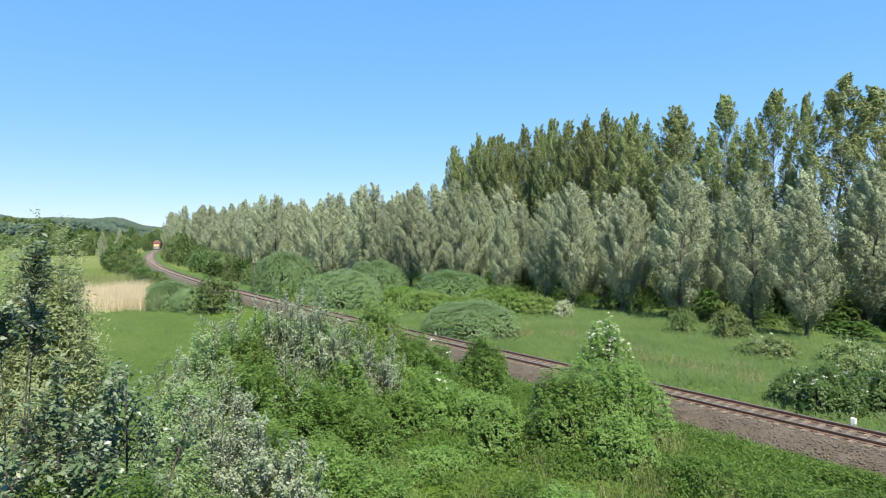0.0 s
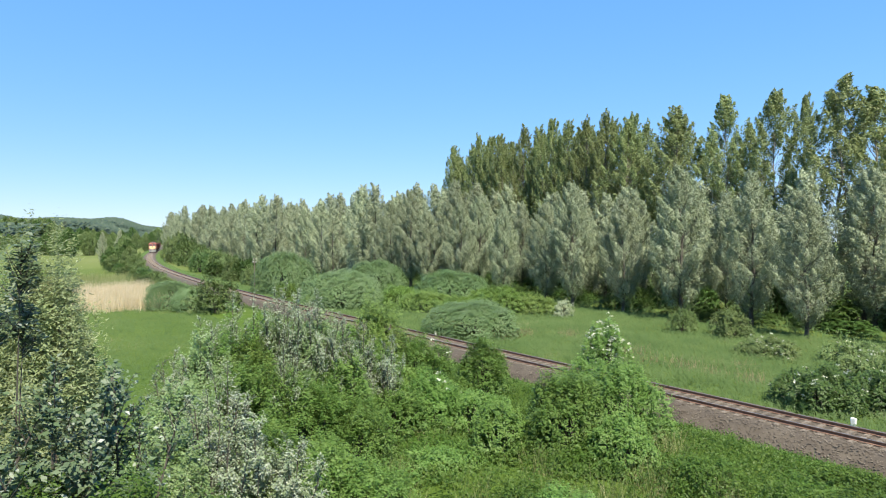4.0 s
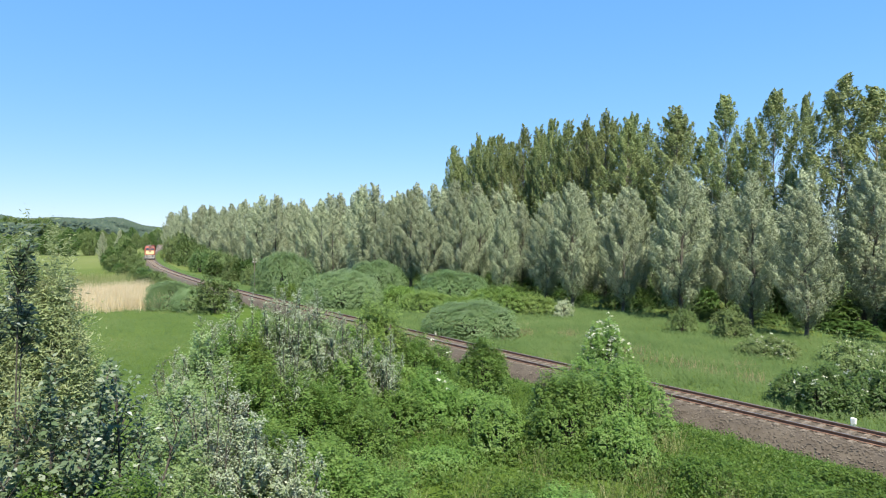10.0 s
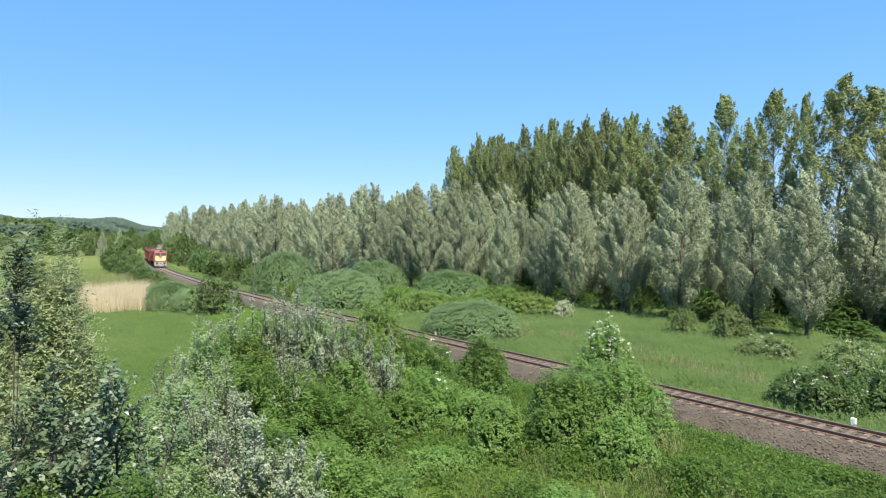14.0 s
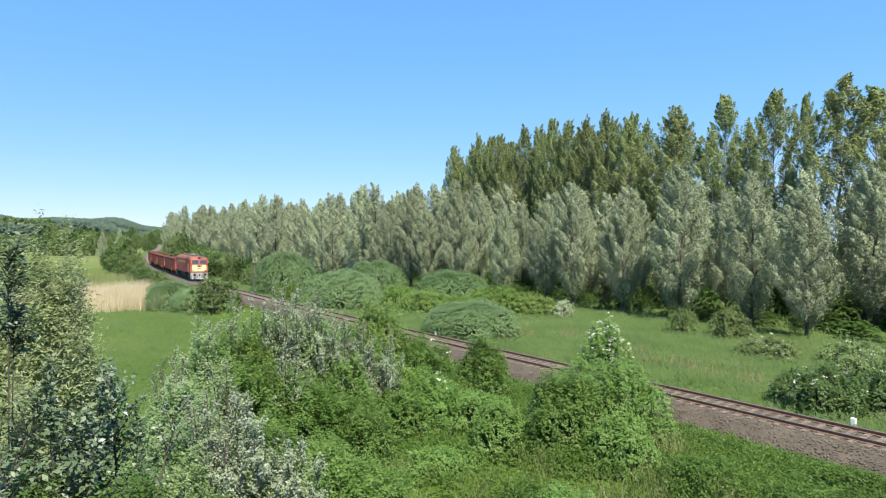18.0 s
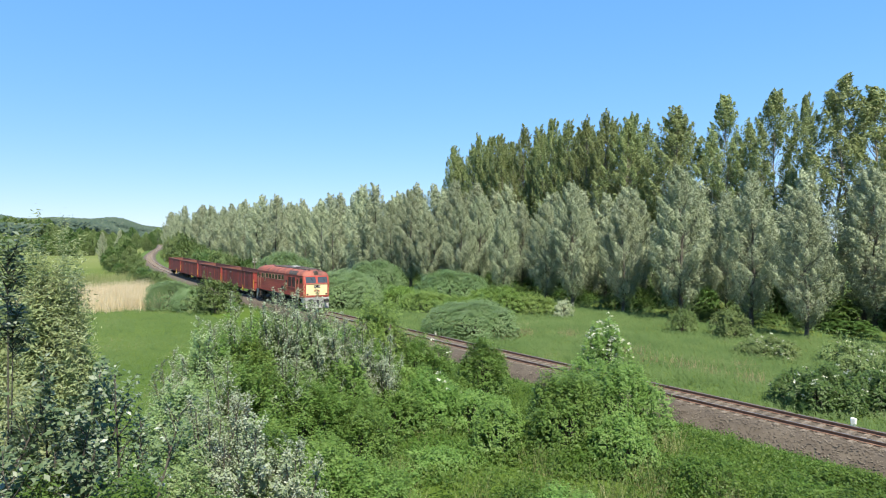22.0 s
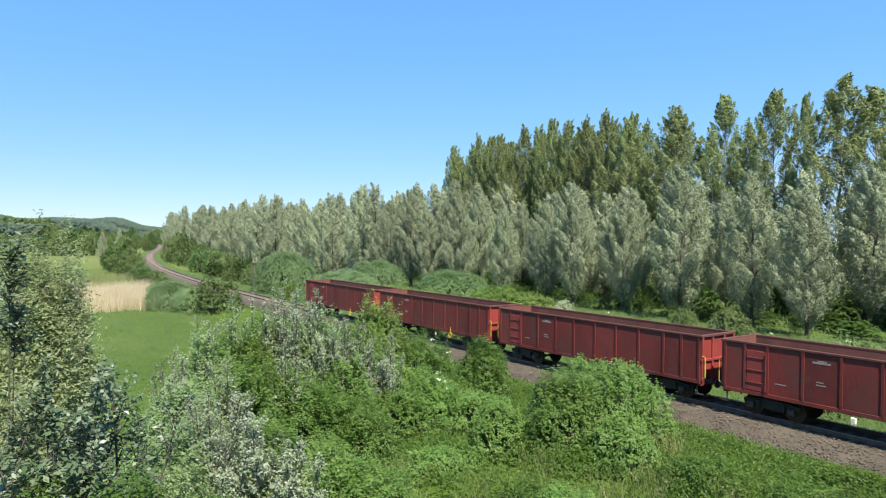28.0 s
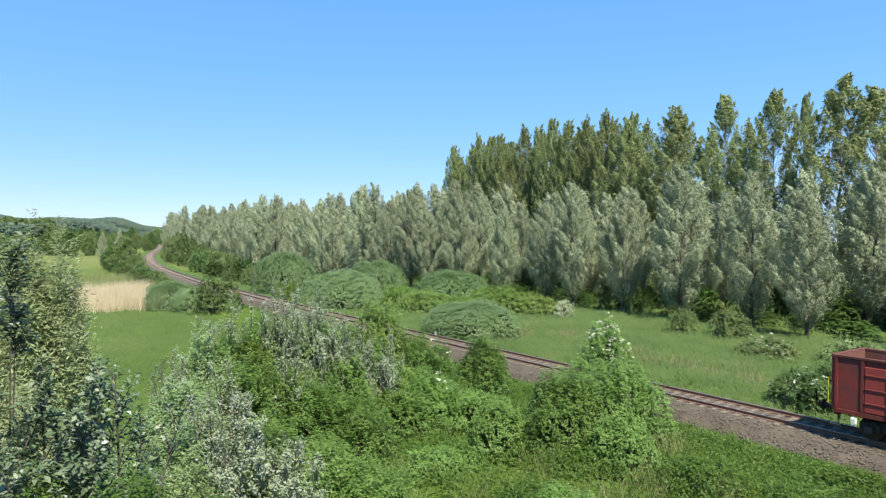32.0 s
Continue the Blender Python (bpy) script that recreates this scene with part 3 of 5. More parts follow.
for x, y, size, tall in ((-33.5, 80, .85, .72), (-29.5, 77, .6, .6), (-37, 88, .8, .6)):
    silver_ob = dome.put(x, y, rnd.uniform(0, 6), size * .8, tall, "greyish willow shrub at the edge of the reeds")
# Understory filler, its dark leaves standing in for the shade beneath the crowns.
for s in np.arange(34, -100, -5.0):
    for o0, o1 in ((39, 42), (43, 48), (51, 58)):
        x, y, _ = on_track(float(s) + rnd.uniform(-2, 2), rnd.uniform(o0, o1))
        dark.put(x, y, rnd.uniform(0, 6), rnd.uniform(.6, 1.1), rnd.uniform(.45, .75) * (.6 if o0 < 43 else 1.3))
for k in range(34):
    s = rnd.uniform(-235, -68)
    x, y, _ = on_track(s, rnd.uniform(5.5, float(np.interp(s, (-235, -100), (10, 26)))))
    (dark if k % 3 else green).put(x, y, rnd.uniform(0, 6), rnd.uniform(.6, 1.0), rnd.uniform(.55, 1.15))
for k in range(20):
    s = -40 - k * 8.5 + rnd.uniform(-3, 3)
    x, y, _ = on_track(s, -6.4 - rnd.uniform(0, 3.0))
    (dark if k % 2 else green).put(x, y, rnd.uniform(0, 6), rnd.uniform(.55, .85), rnd.uniform(.40, .58), "bushy green shrub hugging the railway bank")
set_down(make_dome("pale_shrub", 260, 1.3, 2.2, 8, 4000, .14, .5, M_SILVER, "small silvery shrub at the wood's edge"), 14.2, 75.8)

ELD = "elder shrub with flat creamy blossoms at the edge of the track"
set_down(make_dome("elder_shrub", 270, 1.6, 3.3, 14, 12000, .10, .7, M_GREEN, ELD, "shrub", 210), 11.2, 44.4)
set_down(make_dome("elder_shrub", 271, 2.4, 2.3, 12, 16000, .11, .7, M_DARKSHADE, ELD, "shrub", 40), 19.4, 33.4)
set_down(make_dome("elder_shrub", 272, 2.6, 2.6, 12, 14000, .11, .7, M_DARKSHADE, ELD, "shrub", 20), 22.9, 32.8)

for k, (x, y, R, H) in enumerate(((25.3, 50.5, 2.6, 1.7), (30.5, 48.0, 2.5, 2.0), (28.0, 42.5, 2.3, 1.7), (33.5, 45.5, 2.4, 1.8))):
    set_down(make_dome("elder_shrub", 275 + k, R, H, 11, 9000, .12, .7, M_OLIVE, "low olive green shrub with creamy blossoms in rough grass", "shrub", 24), x, y)

# far left: slim pale trees, field trees
for k, (x, y, sc) in enumerate(((-109, 209, .52), (-106, 214, .56), (-113, 216, .45), (-103, 206, .40))):
    silver_far.put(x, y, k, sc * .8, sc, "slim pale willow at the edge of a meadow")
for x, y, size, tall in ((-161, 281, 2.4, 2.9), (-154, 284, 2.0, 2.5), (-168, 285, 2.4, 2.7), (-176, 289, 2.2, 2.4), (-147, 287, 1.6, 2.0), (-150, 330, 1.4, 1.8), (-162, 362, 1.8, 2.4), (-205, 405, 2.2, 2.6), (-186, 396, 2.0, 2.4),
                         (-224, 470, 3, 3.4), (-245, 560, 3, 3.6), (-172, 378, 1.8, 2.4), (-262, 470, 2.4, 3.0), (-276, 480, 2.6, 3.0), (-290, 490, 2.6, 3.0), (-235, 476, 2.6, 3.0), (-212, 520, 3, 3.4), (-330, 540, 3, 3.4), (-345, 552, 3, 3.4), (-318, 530, 3, 3.2)):
    field.put(x, y, rnd.uniform(0, 6), size * .48, tall * .44, "dark green field tree among distant meadows")

for k in range(14):
    y = 560 + rnd.uniform(0, 60)
    field.put(y * (-.70 + k * .0075 + rnd.uniform(-.003, .003)), y, rnd.uniform(0, 6), rnd.uniform(1.3, 1.9), rnd.uniform(1.3, 1.75), "dark green tree in a distant wood belt")
for k in range(9):
    y = 330 + rnd.uniform(0, 90)
    field.put(y * (-.69 + k * .012), y, rnd.uniform(0, 6), rnd.uniform(.7, 1.1), rnd.uniform(.6, 1.0), "dark green field tree among distant meadows")
for k in range(34):
    y = 400 + rnd.uniform(0, 220)
    field.put(y * rnd.uniform(-.585, -.465), y, rnd.uniform(0, 6), rnd.uniform(.8, 1.5), rnd.uniform(.7, 1.2), "dark green tree in a distant wood belt")
# a stubble strip on the far slope
ax, ay = np.meshgrid(np.linspace(-.74, -.585, 14), np.linspace(690, 880, 10))
fv = np.stack([(ax * ay).ravel(), ay.ravel(), height((ax * ay).ravel(), ay.ravel()) + .35], 1)
i = np.arange(9 * 14).reshape(9, 14)[:, :-1].ravel()
M_STUBBLE = surf("bare_field_soil", [(.3, (.230, .170, .095)), (.7, (.330, .260, .150))], .05, .6, .95, .2)
tagged(new("bare_field", mesh_np("bare_field", fv, np.stack([i, i + 1, i + 15, i + 14], 1), [M_STUBBLE], smooth=True)), "pale brown bare field on the far slope", "field", kind="structure")

# far woods on the hills
rng = np.random.default_rng(21)
n = 150000
az, rr = rng.uniform(-.80, -.30, n), 620 + 1500 * rng.uniform(0, 1, n) ** .8
x, y = rr * az / np.sqrt(1 + az * az), rr / np.sqrt(1 + az * az)
wood = np.sin(x * .011 + 1) * np.sin(y * .009 + .5) + .5 * np.sin(x * .031) * np.sin(y * .027) + smooth01(900, 1500, rr) * 1.1
keep = (wood > .15 + .4 * smooth01(1200, 800, rr)) & ~((y > 560) & (y < 900) & (x / y < -.57))
x, y = x[keep], y[keep]
P = np.stack([x, y, height(x, y) + rng.uniform(1, 11, len(x))], 1)
tagged(new("far_woods", leaf_mesh("far_woods", P, 3.6, .9, M_FAR, rng, None, 0, np.tile([.1, -.5, .8], (len(P), 1)), 3.0, True)), "distant mixed woods covering low hills", "woods", kind="stuff")


# ---- close vegetation below the camera ----
SWAY = []
WPOP = "young white poplar with silvery leaf undersides on the bank"
for seed, x, y, H, spread, stems, n, low in ((300, -4.9, 8.3, 3.8, 1.2, 12, 9000, .1), (301, -5.55, 8.4, 5.35, .40, 3, 1200, .86), (305, -4.1, 8.5, 3.9, .8, 6, 2600, .3), (302, -5.7, 7.6, 3.2, 1.1, 10, 7000, .1), (304, -4.4, 7.4, 2.6, .9, 8, 4500, .1)):
    SWAY.append(make_sapling("white_poplar", seed, H, spread, stems, 20, n, .085, .58, M_NEAR, WPOP, low=low, girth=.45 if low > .5 else .8))
    set_down(SWAY[-1], x, y, seed)
WILLOW = "pale feathery willow swaying on the bank"
for seed, x, y, R, H, n in ((306, -9.9, 16.2, 1.35, 9.3, 60000), (307, -9.2, 15.7, 1.15, 7.9, 42000), (308, -10.9, 16.0, 1.1, 7.6, 30000), (309, -8.9, 14.4, 1.1, 5.6, 26000)):
    SWAY.append(make_dome("pale_willow", seed, R, H, 20, n, .12, .28, M_PALE, WILLOW, "willow", per=10, spray=.5, up=.9, fat=.42, face=1.5, stems=6, apart=True))
    set_down(SWAY[-1], x, y, seed)
for seed, x, y, H, spread, n, mat in ((312, -4.5, 16.2, 4.8, 1.3, 9500, M_WHITE), (349, -5.8, 16.6, 5.2, .9, 6000, M_WHITE), (350, -5.0, 16.9, 5.0, .9, 6000, M_WHITE), (327, -3.8, 16.5, 4.0, 1.1, 7000, M_WHITE), (328, -5.2, 15.6, 4.4, 1.0, 5500, M_WHITE), (319, -3.0, 15.8, 2.9, .7, 4000, M_WHITE), (311, -6.4, 14.6, 4.6, .9, 5500, M_GREYLEAF), (320, -5.7, 14.2, 4.0, 1.0, 6500, M_GREYLEAF), (324, -6.9, 15.2, 4.9, .8, 5000, M_GREYLEAF),
                                      (310, -8.4, 26.1, 7.1, .8, 5400, M_WHITE), (313, -7.6, 26.1, 7.1, .7, 4400, M_WHITE), (314, -6.5, 26.4, 7.3, 1.0, 8000, M_WHITE), (315, -5.9, 26.4, 7.1, .8, 6000, M_WHITE), (316, -5.1, 26.4, 7.0, 1.0, 8000, M_WHITE), (317, -3.9, 26.6, 6.0, 1.0, 8000, M_WHITE), (318, -3.3, 28.0, 5.3, .8, 5000, M_WHITE), (321, -2.3, 28.3, 4.8, .8, 5000, M_WHITE), (322, -9.9, 24.0, 5.0, .9, 5000, M_WHITE), (323, -9.2, 25.0, 6.2, .8, 4400, M_WHITE), (325, -7.2, 22.2, 5.0, .8, 3600, M_WHITE), (329, -5.6, 23.6, 5.4, .8, 3600, M_WHITE)):
    SWAY.append(make_sapling("white_poplar", seed, H, spread, 8, 20, n, .075, .5, mat, WPOP, low=.35))
    set_down(SWAY[-1], x, y, seed)
LEAFY = "leafy bright green shrub between the bank and the track"
for seed, x, y, R, H, n, mat in ((330, 2.2, 34.3, 1.5, 3.5, 17000, M_GREEN), (331, 5.1, 26.5, 1.7, 3.6, 17000, M_GREEN), (332, 7.8, 28.0, 2.0, 3.6, 20000, M_GREEN), (333, 6.4, 30.5, 1.8, 3.2, 10000, M_GREEN), (334, -3.3, 33.0, 1.9, 6.0, 22000, M_YELLOW), (341, -5.0, 32.0, 2.0, 5.0, 12000, M_GREEN), (342, -1.1, 33.0, 2.1, 4.3, 16000, M_GREEN), (343, -2.2, 30.0, 1.9, 3.7, 12000, M_YELLOW), (344, -0.6, 29.5, 1.8, 3.0, 12000, M_GREEN),
                                  (335, -1.6, 34.5, 1.9, 3.6, 9000, M_GREEN), (336, -4.6, 31.5, 2.0, 4.3, 9000, M_GREEN), (337, -2.2, 28.0, 2.2, 2.9, 14000, M_GREEN), (338, 1.5, 29.5, 2.0, 1.9, 9000, M_GREEN), (339, -7.8, 31.0, 2.2, 4.6, 8000, M_YELLOW),
                                  (340, -9.6, 29.0, 2.0, 4.0, 7000, M_GREEN), (345, 6.9, 24.6, 1.3, 2.2, 9000, M_GREEN), (346, 2.4, 26.5, 1.2, 2.2, 8000, M_GREEN)):
    set_down(make_dome("leafy_shrub", seed, R, H, 14, int(n * 1.35), .085, .8, mat, LEAFY, "shrub", 16 if seed in (342, 344) else 0, fat=.40, spray=.27, wob=.14), x, y, seed)

for k in range(30):
    x, y = rnd.uniform(-2, 24), rnd.uniform(15.5, 27)
    if track_frame(x, y)[0][0] > -5.5:
        continue
    set_down(make_dome("bramble_bush", 400 + k, rnd.uniform(1.1, 2.0), rnd.uniform(.6, 1.2), 8, 8000, .078, .8, M_GREEN if k % 3 == 0 else M_BRAMBLE, "low arching bramble bush, bright green, below the bank", "bramble", fat=.45, spray=.26, wob=.14), x, y, k)
# leafy base of the poplar thicket
for k, (x, y, R, H, mat) in enumerate(((-9.6, 24.2, 1.5, 4.2, M_GREYLEAF), (-8.9, 25.2, 1.7, 5.6, M_GREYLEAF), (-7.9, 26.2, 1.8, 6.3, M_GREEN), (-7.2, 25.2, 1.2, 5.9, M_YELLOW), (-6.6, 27.2, 1.9, 6.3, M_GREYLEAF), (-5.2, 27.2, 1.7, 6.0, M_GREYLEAF), (-4.1, 26.6, 1.4, 4.8, M_GREEN),
                                       (-8.8, 22.6, 1.6, 4.3, M_GREYLEAF), (-6.9, 23.4, 1.9, 4.9, M_GREEN), (-5.0, 24.0, 1.8, 4.6, M_GREEN), (-3.2, 24.4, 1.7, 3.3, M_GREEN), (-5.8, 20.6, 1.8, 3.4, M_GREEN), (-7.6, 20.0, 1.6, 4.0, M_GREYLEAF), (-3.8, 21.2, 1.7, 2.8, M_GREEN), (-2.2, 21.2, 1.6, 1.9, M_GREEN), (-3.4, 30.2, 1.8, 4.6, M_GREEN), (-6.0, 29.6, 1.9, 5.4, M_GREEN),
                                       (-6.9, 17.2, 1.3, 4.2, M_GREYLEAF), (-7.2, 14.6, 1.1, 4.1, M_GREYLEAF), (-6.0, 15.4, 1.2, 4.0, M_GREYLEAF), (-4.6, 16.4, 1.3, 3.6, M_GREYLEAF), (-3.6, 16.9, 1.1, 2.8, M_GREYLEAF), (-6.6, 12.6, 1.0, 3.2, M_GREYLEAF), (-5.4, 13.4, 1.1, 2.7, M_GREEN), (-4.2, 13.6, 1.1, 2.2, M_GREYLEAF), (-8.4, 11.8, 1.0, 4.0, M_PALE), (-3.0, 14.6, 1.0, 1.6, M_GREEN),
                                       (-6.2, 9.6, .9, 2.8, M_NEAR), (-5.2, 9.4, .8, 2.4, M_NEAR))):
    set_down(make_dome("thicket_shrub", 450 + k, R, H, 14, int(5400 * R * H ** .7), .075, .8, mat, "dense grey-green poplar thicket shrub on the bank", per=9, spray=.34, up=1.0, fat=.42, wob=.15), x, y, k)
for k, (x, y, R, H) in enumerate(((-4.4, 6.9, .9, 1.7), (-3.3, 6.8, .8, 1.55), (-2.3, 6.7, .7, 1.3))):
    set_down(make_dome("nettle_clump", 490 + k, R, H, 10, 9000, .05, .5, M_BRAMBLE, "bright green leafy weeds on the bank's edge", "weeds", up=1.0, fat=.36, fine=False), x, y, k)

# brambles, grass, reeds
rng = np.random.default_rng(31)


def blades(name, x, y, tall, wide, material, label, category, lean=.35):
    n = len(x)
    b = np.stack([x, y, height(x, y) - .03], 1)
    a = rng.uniform(0, 6.283, n)
    w = np.stack([np.cos(a), np.sin(a), 0 * a], 1) * (wide * rng.uniform(.6, 1.3, n))[:, None]
    h = (tall * rng.uniform(.5, 1.2, n))[:, None]
    tip = b + np.concatenate([rng.normal(0, lean, (n, 2)), np.ones((n, 1))], 1) * h
    V = np.stack([b - w / 2, b + w / 2, tip], 1).reshape(-1, 3)
    return tagged(new(name, mesh_np(name, V, np.arange(3 * n).reshape(n, 3), [material])), label, category, kind="stuff")


def turf(name, x, y, tall, label):
    n = len(x)
    P = np.stack([x, y, height(x, y) + tall * rng.uniform(.0, .6, n) * (1 + .5 * np.sin(x * .7) * np.sin(y * .6))], 1)
    return tagged(new(name, leaf_mesh(name, P, tall, .11, M_GRASS, rng, np.tile([-.1, 0, 1.0], (n, 1)), 1.1, np.tile([.1, -.7, .7], (n, 1)), 1.8, True)), label, "grass", kind="stuff")


n = 42000
x, y = rng.uniform(-13, 34, n), rng.uniform(13, 44, n)
off, s = track_frame(x, y)
keep = (off < -2.9) & (np.abs(x) < y * .78 + 2)
x, y, off = x[keep], y[keep], off[keep]
mound = .60 + .42 * np.sin(x * .9 + .4 * y) * np.sin(y * .8) + .22 * np.sin(x * 2.1 + 2) * np.sin(y * 1.7 - x)
mound = np.clip(mound, .12, 1.3) * smooth01(2.8, 6, -off) + .12
P = np.stack([x, y, height(x, y) + mound * rng.uniform(.25, 1, len(x)) ** .5], 1)
d = unit(rng.normal(0, .7, P.shape) + np.array([0, 0, .6]))
P = (P[:, None] + d[:, None] * (np.arange(9)[None, :, None] / 9 - .3) * rng.uniform(.2, .55, (len(P), 1, 1)) + rng.normal(0, .045, (len(P), 9, 3))).reshape(-1, 3)
tagged(new("brambles", leaf_mesh("brambles", P, .08, .75, M_BRAMBLE, rng, np.repeat(d, 9, 0), .5, np.tile([.1, -.3, .9], (len(P), 1)), 1.0, True)), "bright green bramble and nettle thicket", "brambles", kind="stuff")
s, o = rng.uniform(14, 66, 60000), -2.9 - 7.5 * rng.uniform(0, 1, 60000) ** 1.2
xy = np.array([on_track(a, c)[:2] for a, c in zip(s, o)])
P = np.stack([xy[:, 0], xy[:, 1], height(xy[:, 0], xy[:, 1]) + .55 * rng.uniform(.1, 1, len(s)) * smooth01(2.6, 4.2, -o)], 1)
tagged(new("nettles", leaf_mesh("nettles", P, .13, .4, M_BRAMBLE, rng, np.tile([0, 0, .5], (len(P), 1)), .6, None, 0, True)), "dark green nettles along the ballast foot", "nettles", kind="stuff")
n = 130000
x, y = rng.uniform(-60, -4, n), rng.uniform(24, 100, n)
off, s = track_frame(x, y)
k = (off < -9) & (x < -8) & (x > -y * .75)
turf("meadow_grass", x[k], y[k], .30, "tall green meadow grass")
n = 90000
s, o = 58 - 153 * rng.uniform(0, 1, n) ** 1.5, 2.5 + 32 * rng.uniform(0, 1, n)
xy = np.array([on_track(a, b)[:2] for a, b in zip(s[:70000], o[:70000])])
xy = np.repeat(xy, 3, 0) + rng.normal(0, .35, (len(xy) * 3, 2))
xy = xy[track_frame(xy[:, 0], xy[:, 1])[0] > 2.4]
turf("rough_grass", xy[:, 0], xy[:, 1], .40, "rough green grass beside the track")
# Grass added over the yellow ground to darken it like the trees' shade.
s, o = rng.uniform(-80, 58, 36000), rng.uniform(34, 80, 36000)
xy = np.array([on_track(a, b)[:2] for a, b in zip(s, o)])
turf("woodland_grass", xy[:, 0], xy[:, 1], .6, "rank green grass under the trees")
s, o = rng.uniform(-330, -45, 16000), rng.uniform(1.75, 4.2, 16000) * rng.choice([-1, 1], 16000)
xy = np.array([on_track(a, b)[:2] for a, b in zip(s, o)])
turf("lineside_grass", xy[:, 0], xy[:, 1], .5, "rank grass creeping over the ballast edge")
s, o = rng.uniform(-95, 58, 9000), rng.uniform(-3.6, -2.5, 9000)
xy = np.array([on_track(a, b)[:2] for a, b in zip(s, o)])
blades("verge_grass", xy[:, 0], xy[:, 1], .35, .04, M_GRASS, "thin grass along the ballast foot", "grass")
c = rng.uniform(0, 1, (26, 2)) * [[34, 8]] + [[-2, 7]]
c = np.repeat(c, 70, 0) + rng.normal(0, .5, (26 * 70, 2))
xy = np.array([on_track(a, b)[:2] for a, b in c])
blades("dry_grass", xy[:, 0], xy[:, 1], .8, .035, M_DRY, "straw-coloured dead grass tufts", "grass")
for name, n, y0, y1, mat, tall, label in (("dry_reeds", 16000, 78, 100, M_REED, 2.2, "straw-coloured dry reed bed"), ("mixed_reeds", 14000, 98, 128, M_REEDGREEN, 2.0, "reed bed greening among dry stalks")):
    y = rng.uniform(y0, y1, n)
    x = y * (rng.uniform(-.63, -.44, n) + .02 * np.sin(y * .4))
    y = y + 2.6 * np.sin(x * .37) * np.sin(x * .11 + 1) + rng.normal(0, 1.2, n)
    off, s = track_frame(x, y)
    k = (off < -9.5) & (np.sin(x * .35) * np.sin(y * .22) > -.62)
    blades(name, x[k], y[k], tall, .055, mat, label, "reeds", .12)

c = np.repeat(np.stack([rng.uniform(-3, 11, 46), rng.uniform(14.5, 27, 46)], 1), 110, 0) + rng.normal(0, .28, (46 * 110, 2))
c = c[track_frame(c[:, 0], c[:, 1])[0] < -6]
blades("bank_grass", c[:, 0], c[:, 1], 1.25, .022, M_REEDGREEN, "pale feathery grass tufts among brambles", "grass", .28)

# ---- lineside posts ----
M_POST = surf("weathered_post", [(.3, (.10, .08, .06)), (.7, (.22, .19, .15))], 3, 25, .9, .4, stretch=(1, 1, .2))
M_PAINT = surf("white_paint", [(.25, (.60, .58, .53)), (.6, (.80, .79, .76))], 6, 40, .6, .1)
pole = tagged(new("line_pole"), "thin dark wooden lineside pole with white insulators", "pole")
part("shaft", Solid().tube([(0, 0, -.5), (0, 0, 5.3)], [.09, .06], 8), M_POST, pole)
for dx, dz in ((-.22, 4.6), (.22, 4.6), (-.22, 5.0), (.22, 5.0)):
    part("insulator", Solid().tube([(dx, 0, dz), (dx, 0, dz + .06), (dx, 0, dz + .1), (dx, 0, dz + .2)], [.03, .06, .06, .025], 8), M_PAINT, pole, "white porcelain insulator")
for dz in (4.6, 5.0):
    part("crossarm", Solid().box(-.32, .32, -.03, .03, dz - .06, dz, .01), M_POST, pole)
x, y, z = on_track(-47, 4.2)
set_down(pole, x, y, .4)
for s, o, h, w in ((38.9, 3.45, .38, .24), (6, 2.9, .45, .16), (-164, 4.0, 1.3, .5)):
    x, y, z = on_track(s, o)
    mk = tagged(new("marker_post"), "short white painted trackside marker post", "post", group="track markers")
    part("post", Solid().box(-w / 2, w / 2, -.07, .07, -.35, h, .03), M_PAINT, mk)
    set_down(mk, x, y, -.9, dz=.08)


# ---- the train ----
M_LOCO = surf("faded_red_loco_paint", [(.25, (.115, .027, .018)), (.42, (.250, .042, .026)), (.58, (.330, .056, .032)), (.75, (.360, .092, .056))], .9, 14, .6, .1, stretch=(.258, .840, 1.092))
M_ROOF = surf("sun_bleached_red_roof", [(.34, (.050, .026, .021)), (.44, (.120, .044, .033)), (.52, (.220, .064, .040)), (.64, (.265, .084, .052)), (.8, (.250, .116, .084))], 1.3, 12, .75, .15, stretch=(1.2, .6, .6))
M_CREAM = surf("cream_paint", [(.25, (.600, .460, .225)), (.6, (.740, .600, .330))], 2, 20, .5, .05)
M_BRIGHT = surf("bright_red_paint", [(.25, (.300, .036, .022)), (.6, (.410, .054, .032))], 1.5, 20, .5, .05)
M_LGREY = surf("pale_grey_paint", [(.3, (.200, .190, .170)), (.7, (.380, .370, .350))], 3, 25, .6, .1)
M_SOOT = surf("sooty_dark_grey", [(.3, (.034, .026, .021)), (.7, (.088, .066, .052))], 2, 20, .7, .2)
M_UNDER = surf("oily_black_running_gear", [(.3, (.010, .009, .008)), (.7, (.028, .024, .021))], 4, 30, .65, .3)
M_GRILLE = surf("brown_dust_grille", [(.3, (.040, .019, .015)), (.7, (.085, .040, .031))], 4, 30, .75, .2)
M_RUBBER = plain("frame_trim", (.30, .17, .12), .6)
M_MARK = plain("faded_marking", (.30, .24, .22), .7)
M_WHEEL = surf("wheel_steel", [(.3, (.035, .025, .020)), (.7, (.08, .06, .05))], 5, 40, .5, .1, .6)
M_YELLOW_PAINT = plain("yellow_paint", (.62, .42, .05), .5)
M_WAGON = surf("oxide_red_wagon_paint", [(.22, (.044, .009, .007)), (.40, (.104, .014, .010)), (.58, (.168, .020, .014)), (.80, (.155, .042, .030))], .8, 11, .75, .2, stretch=(.9, .9, .28), spread=.22)
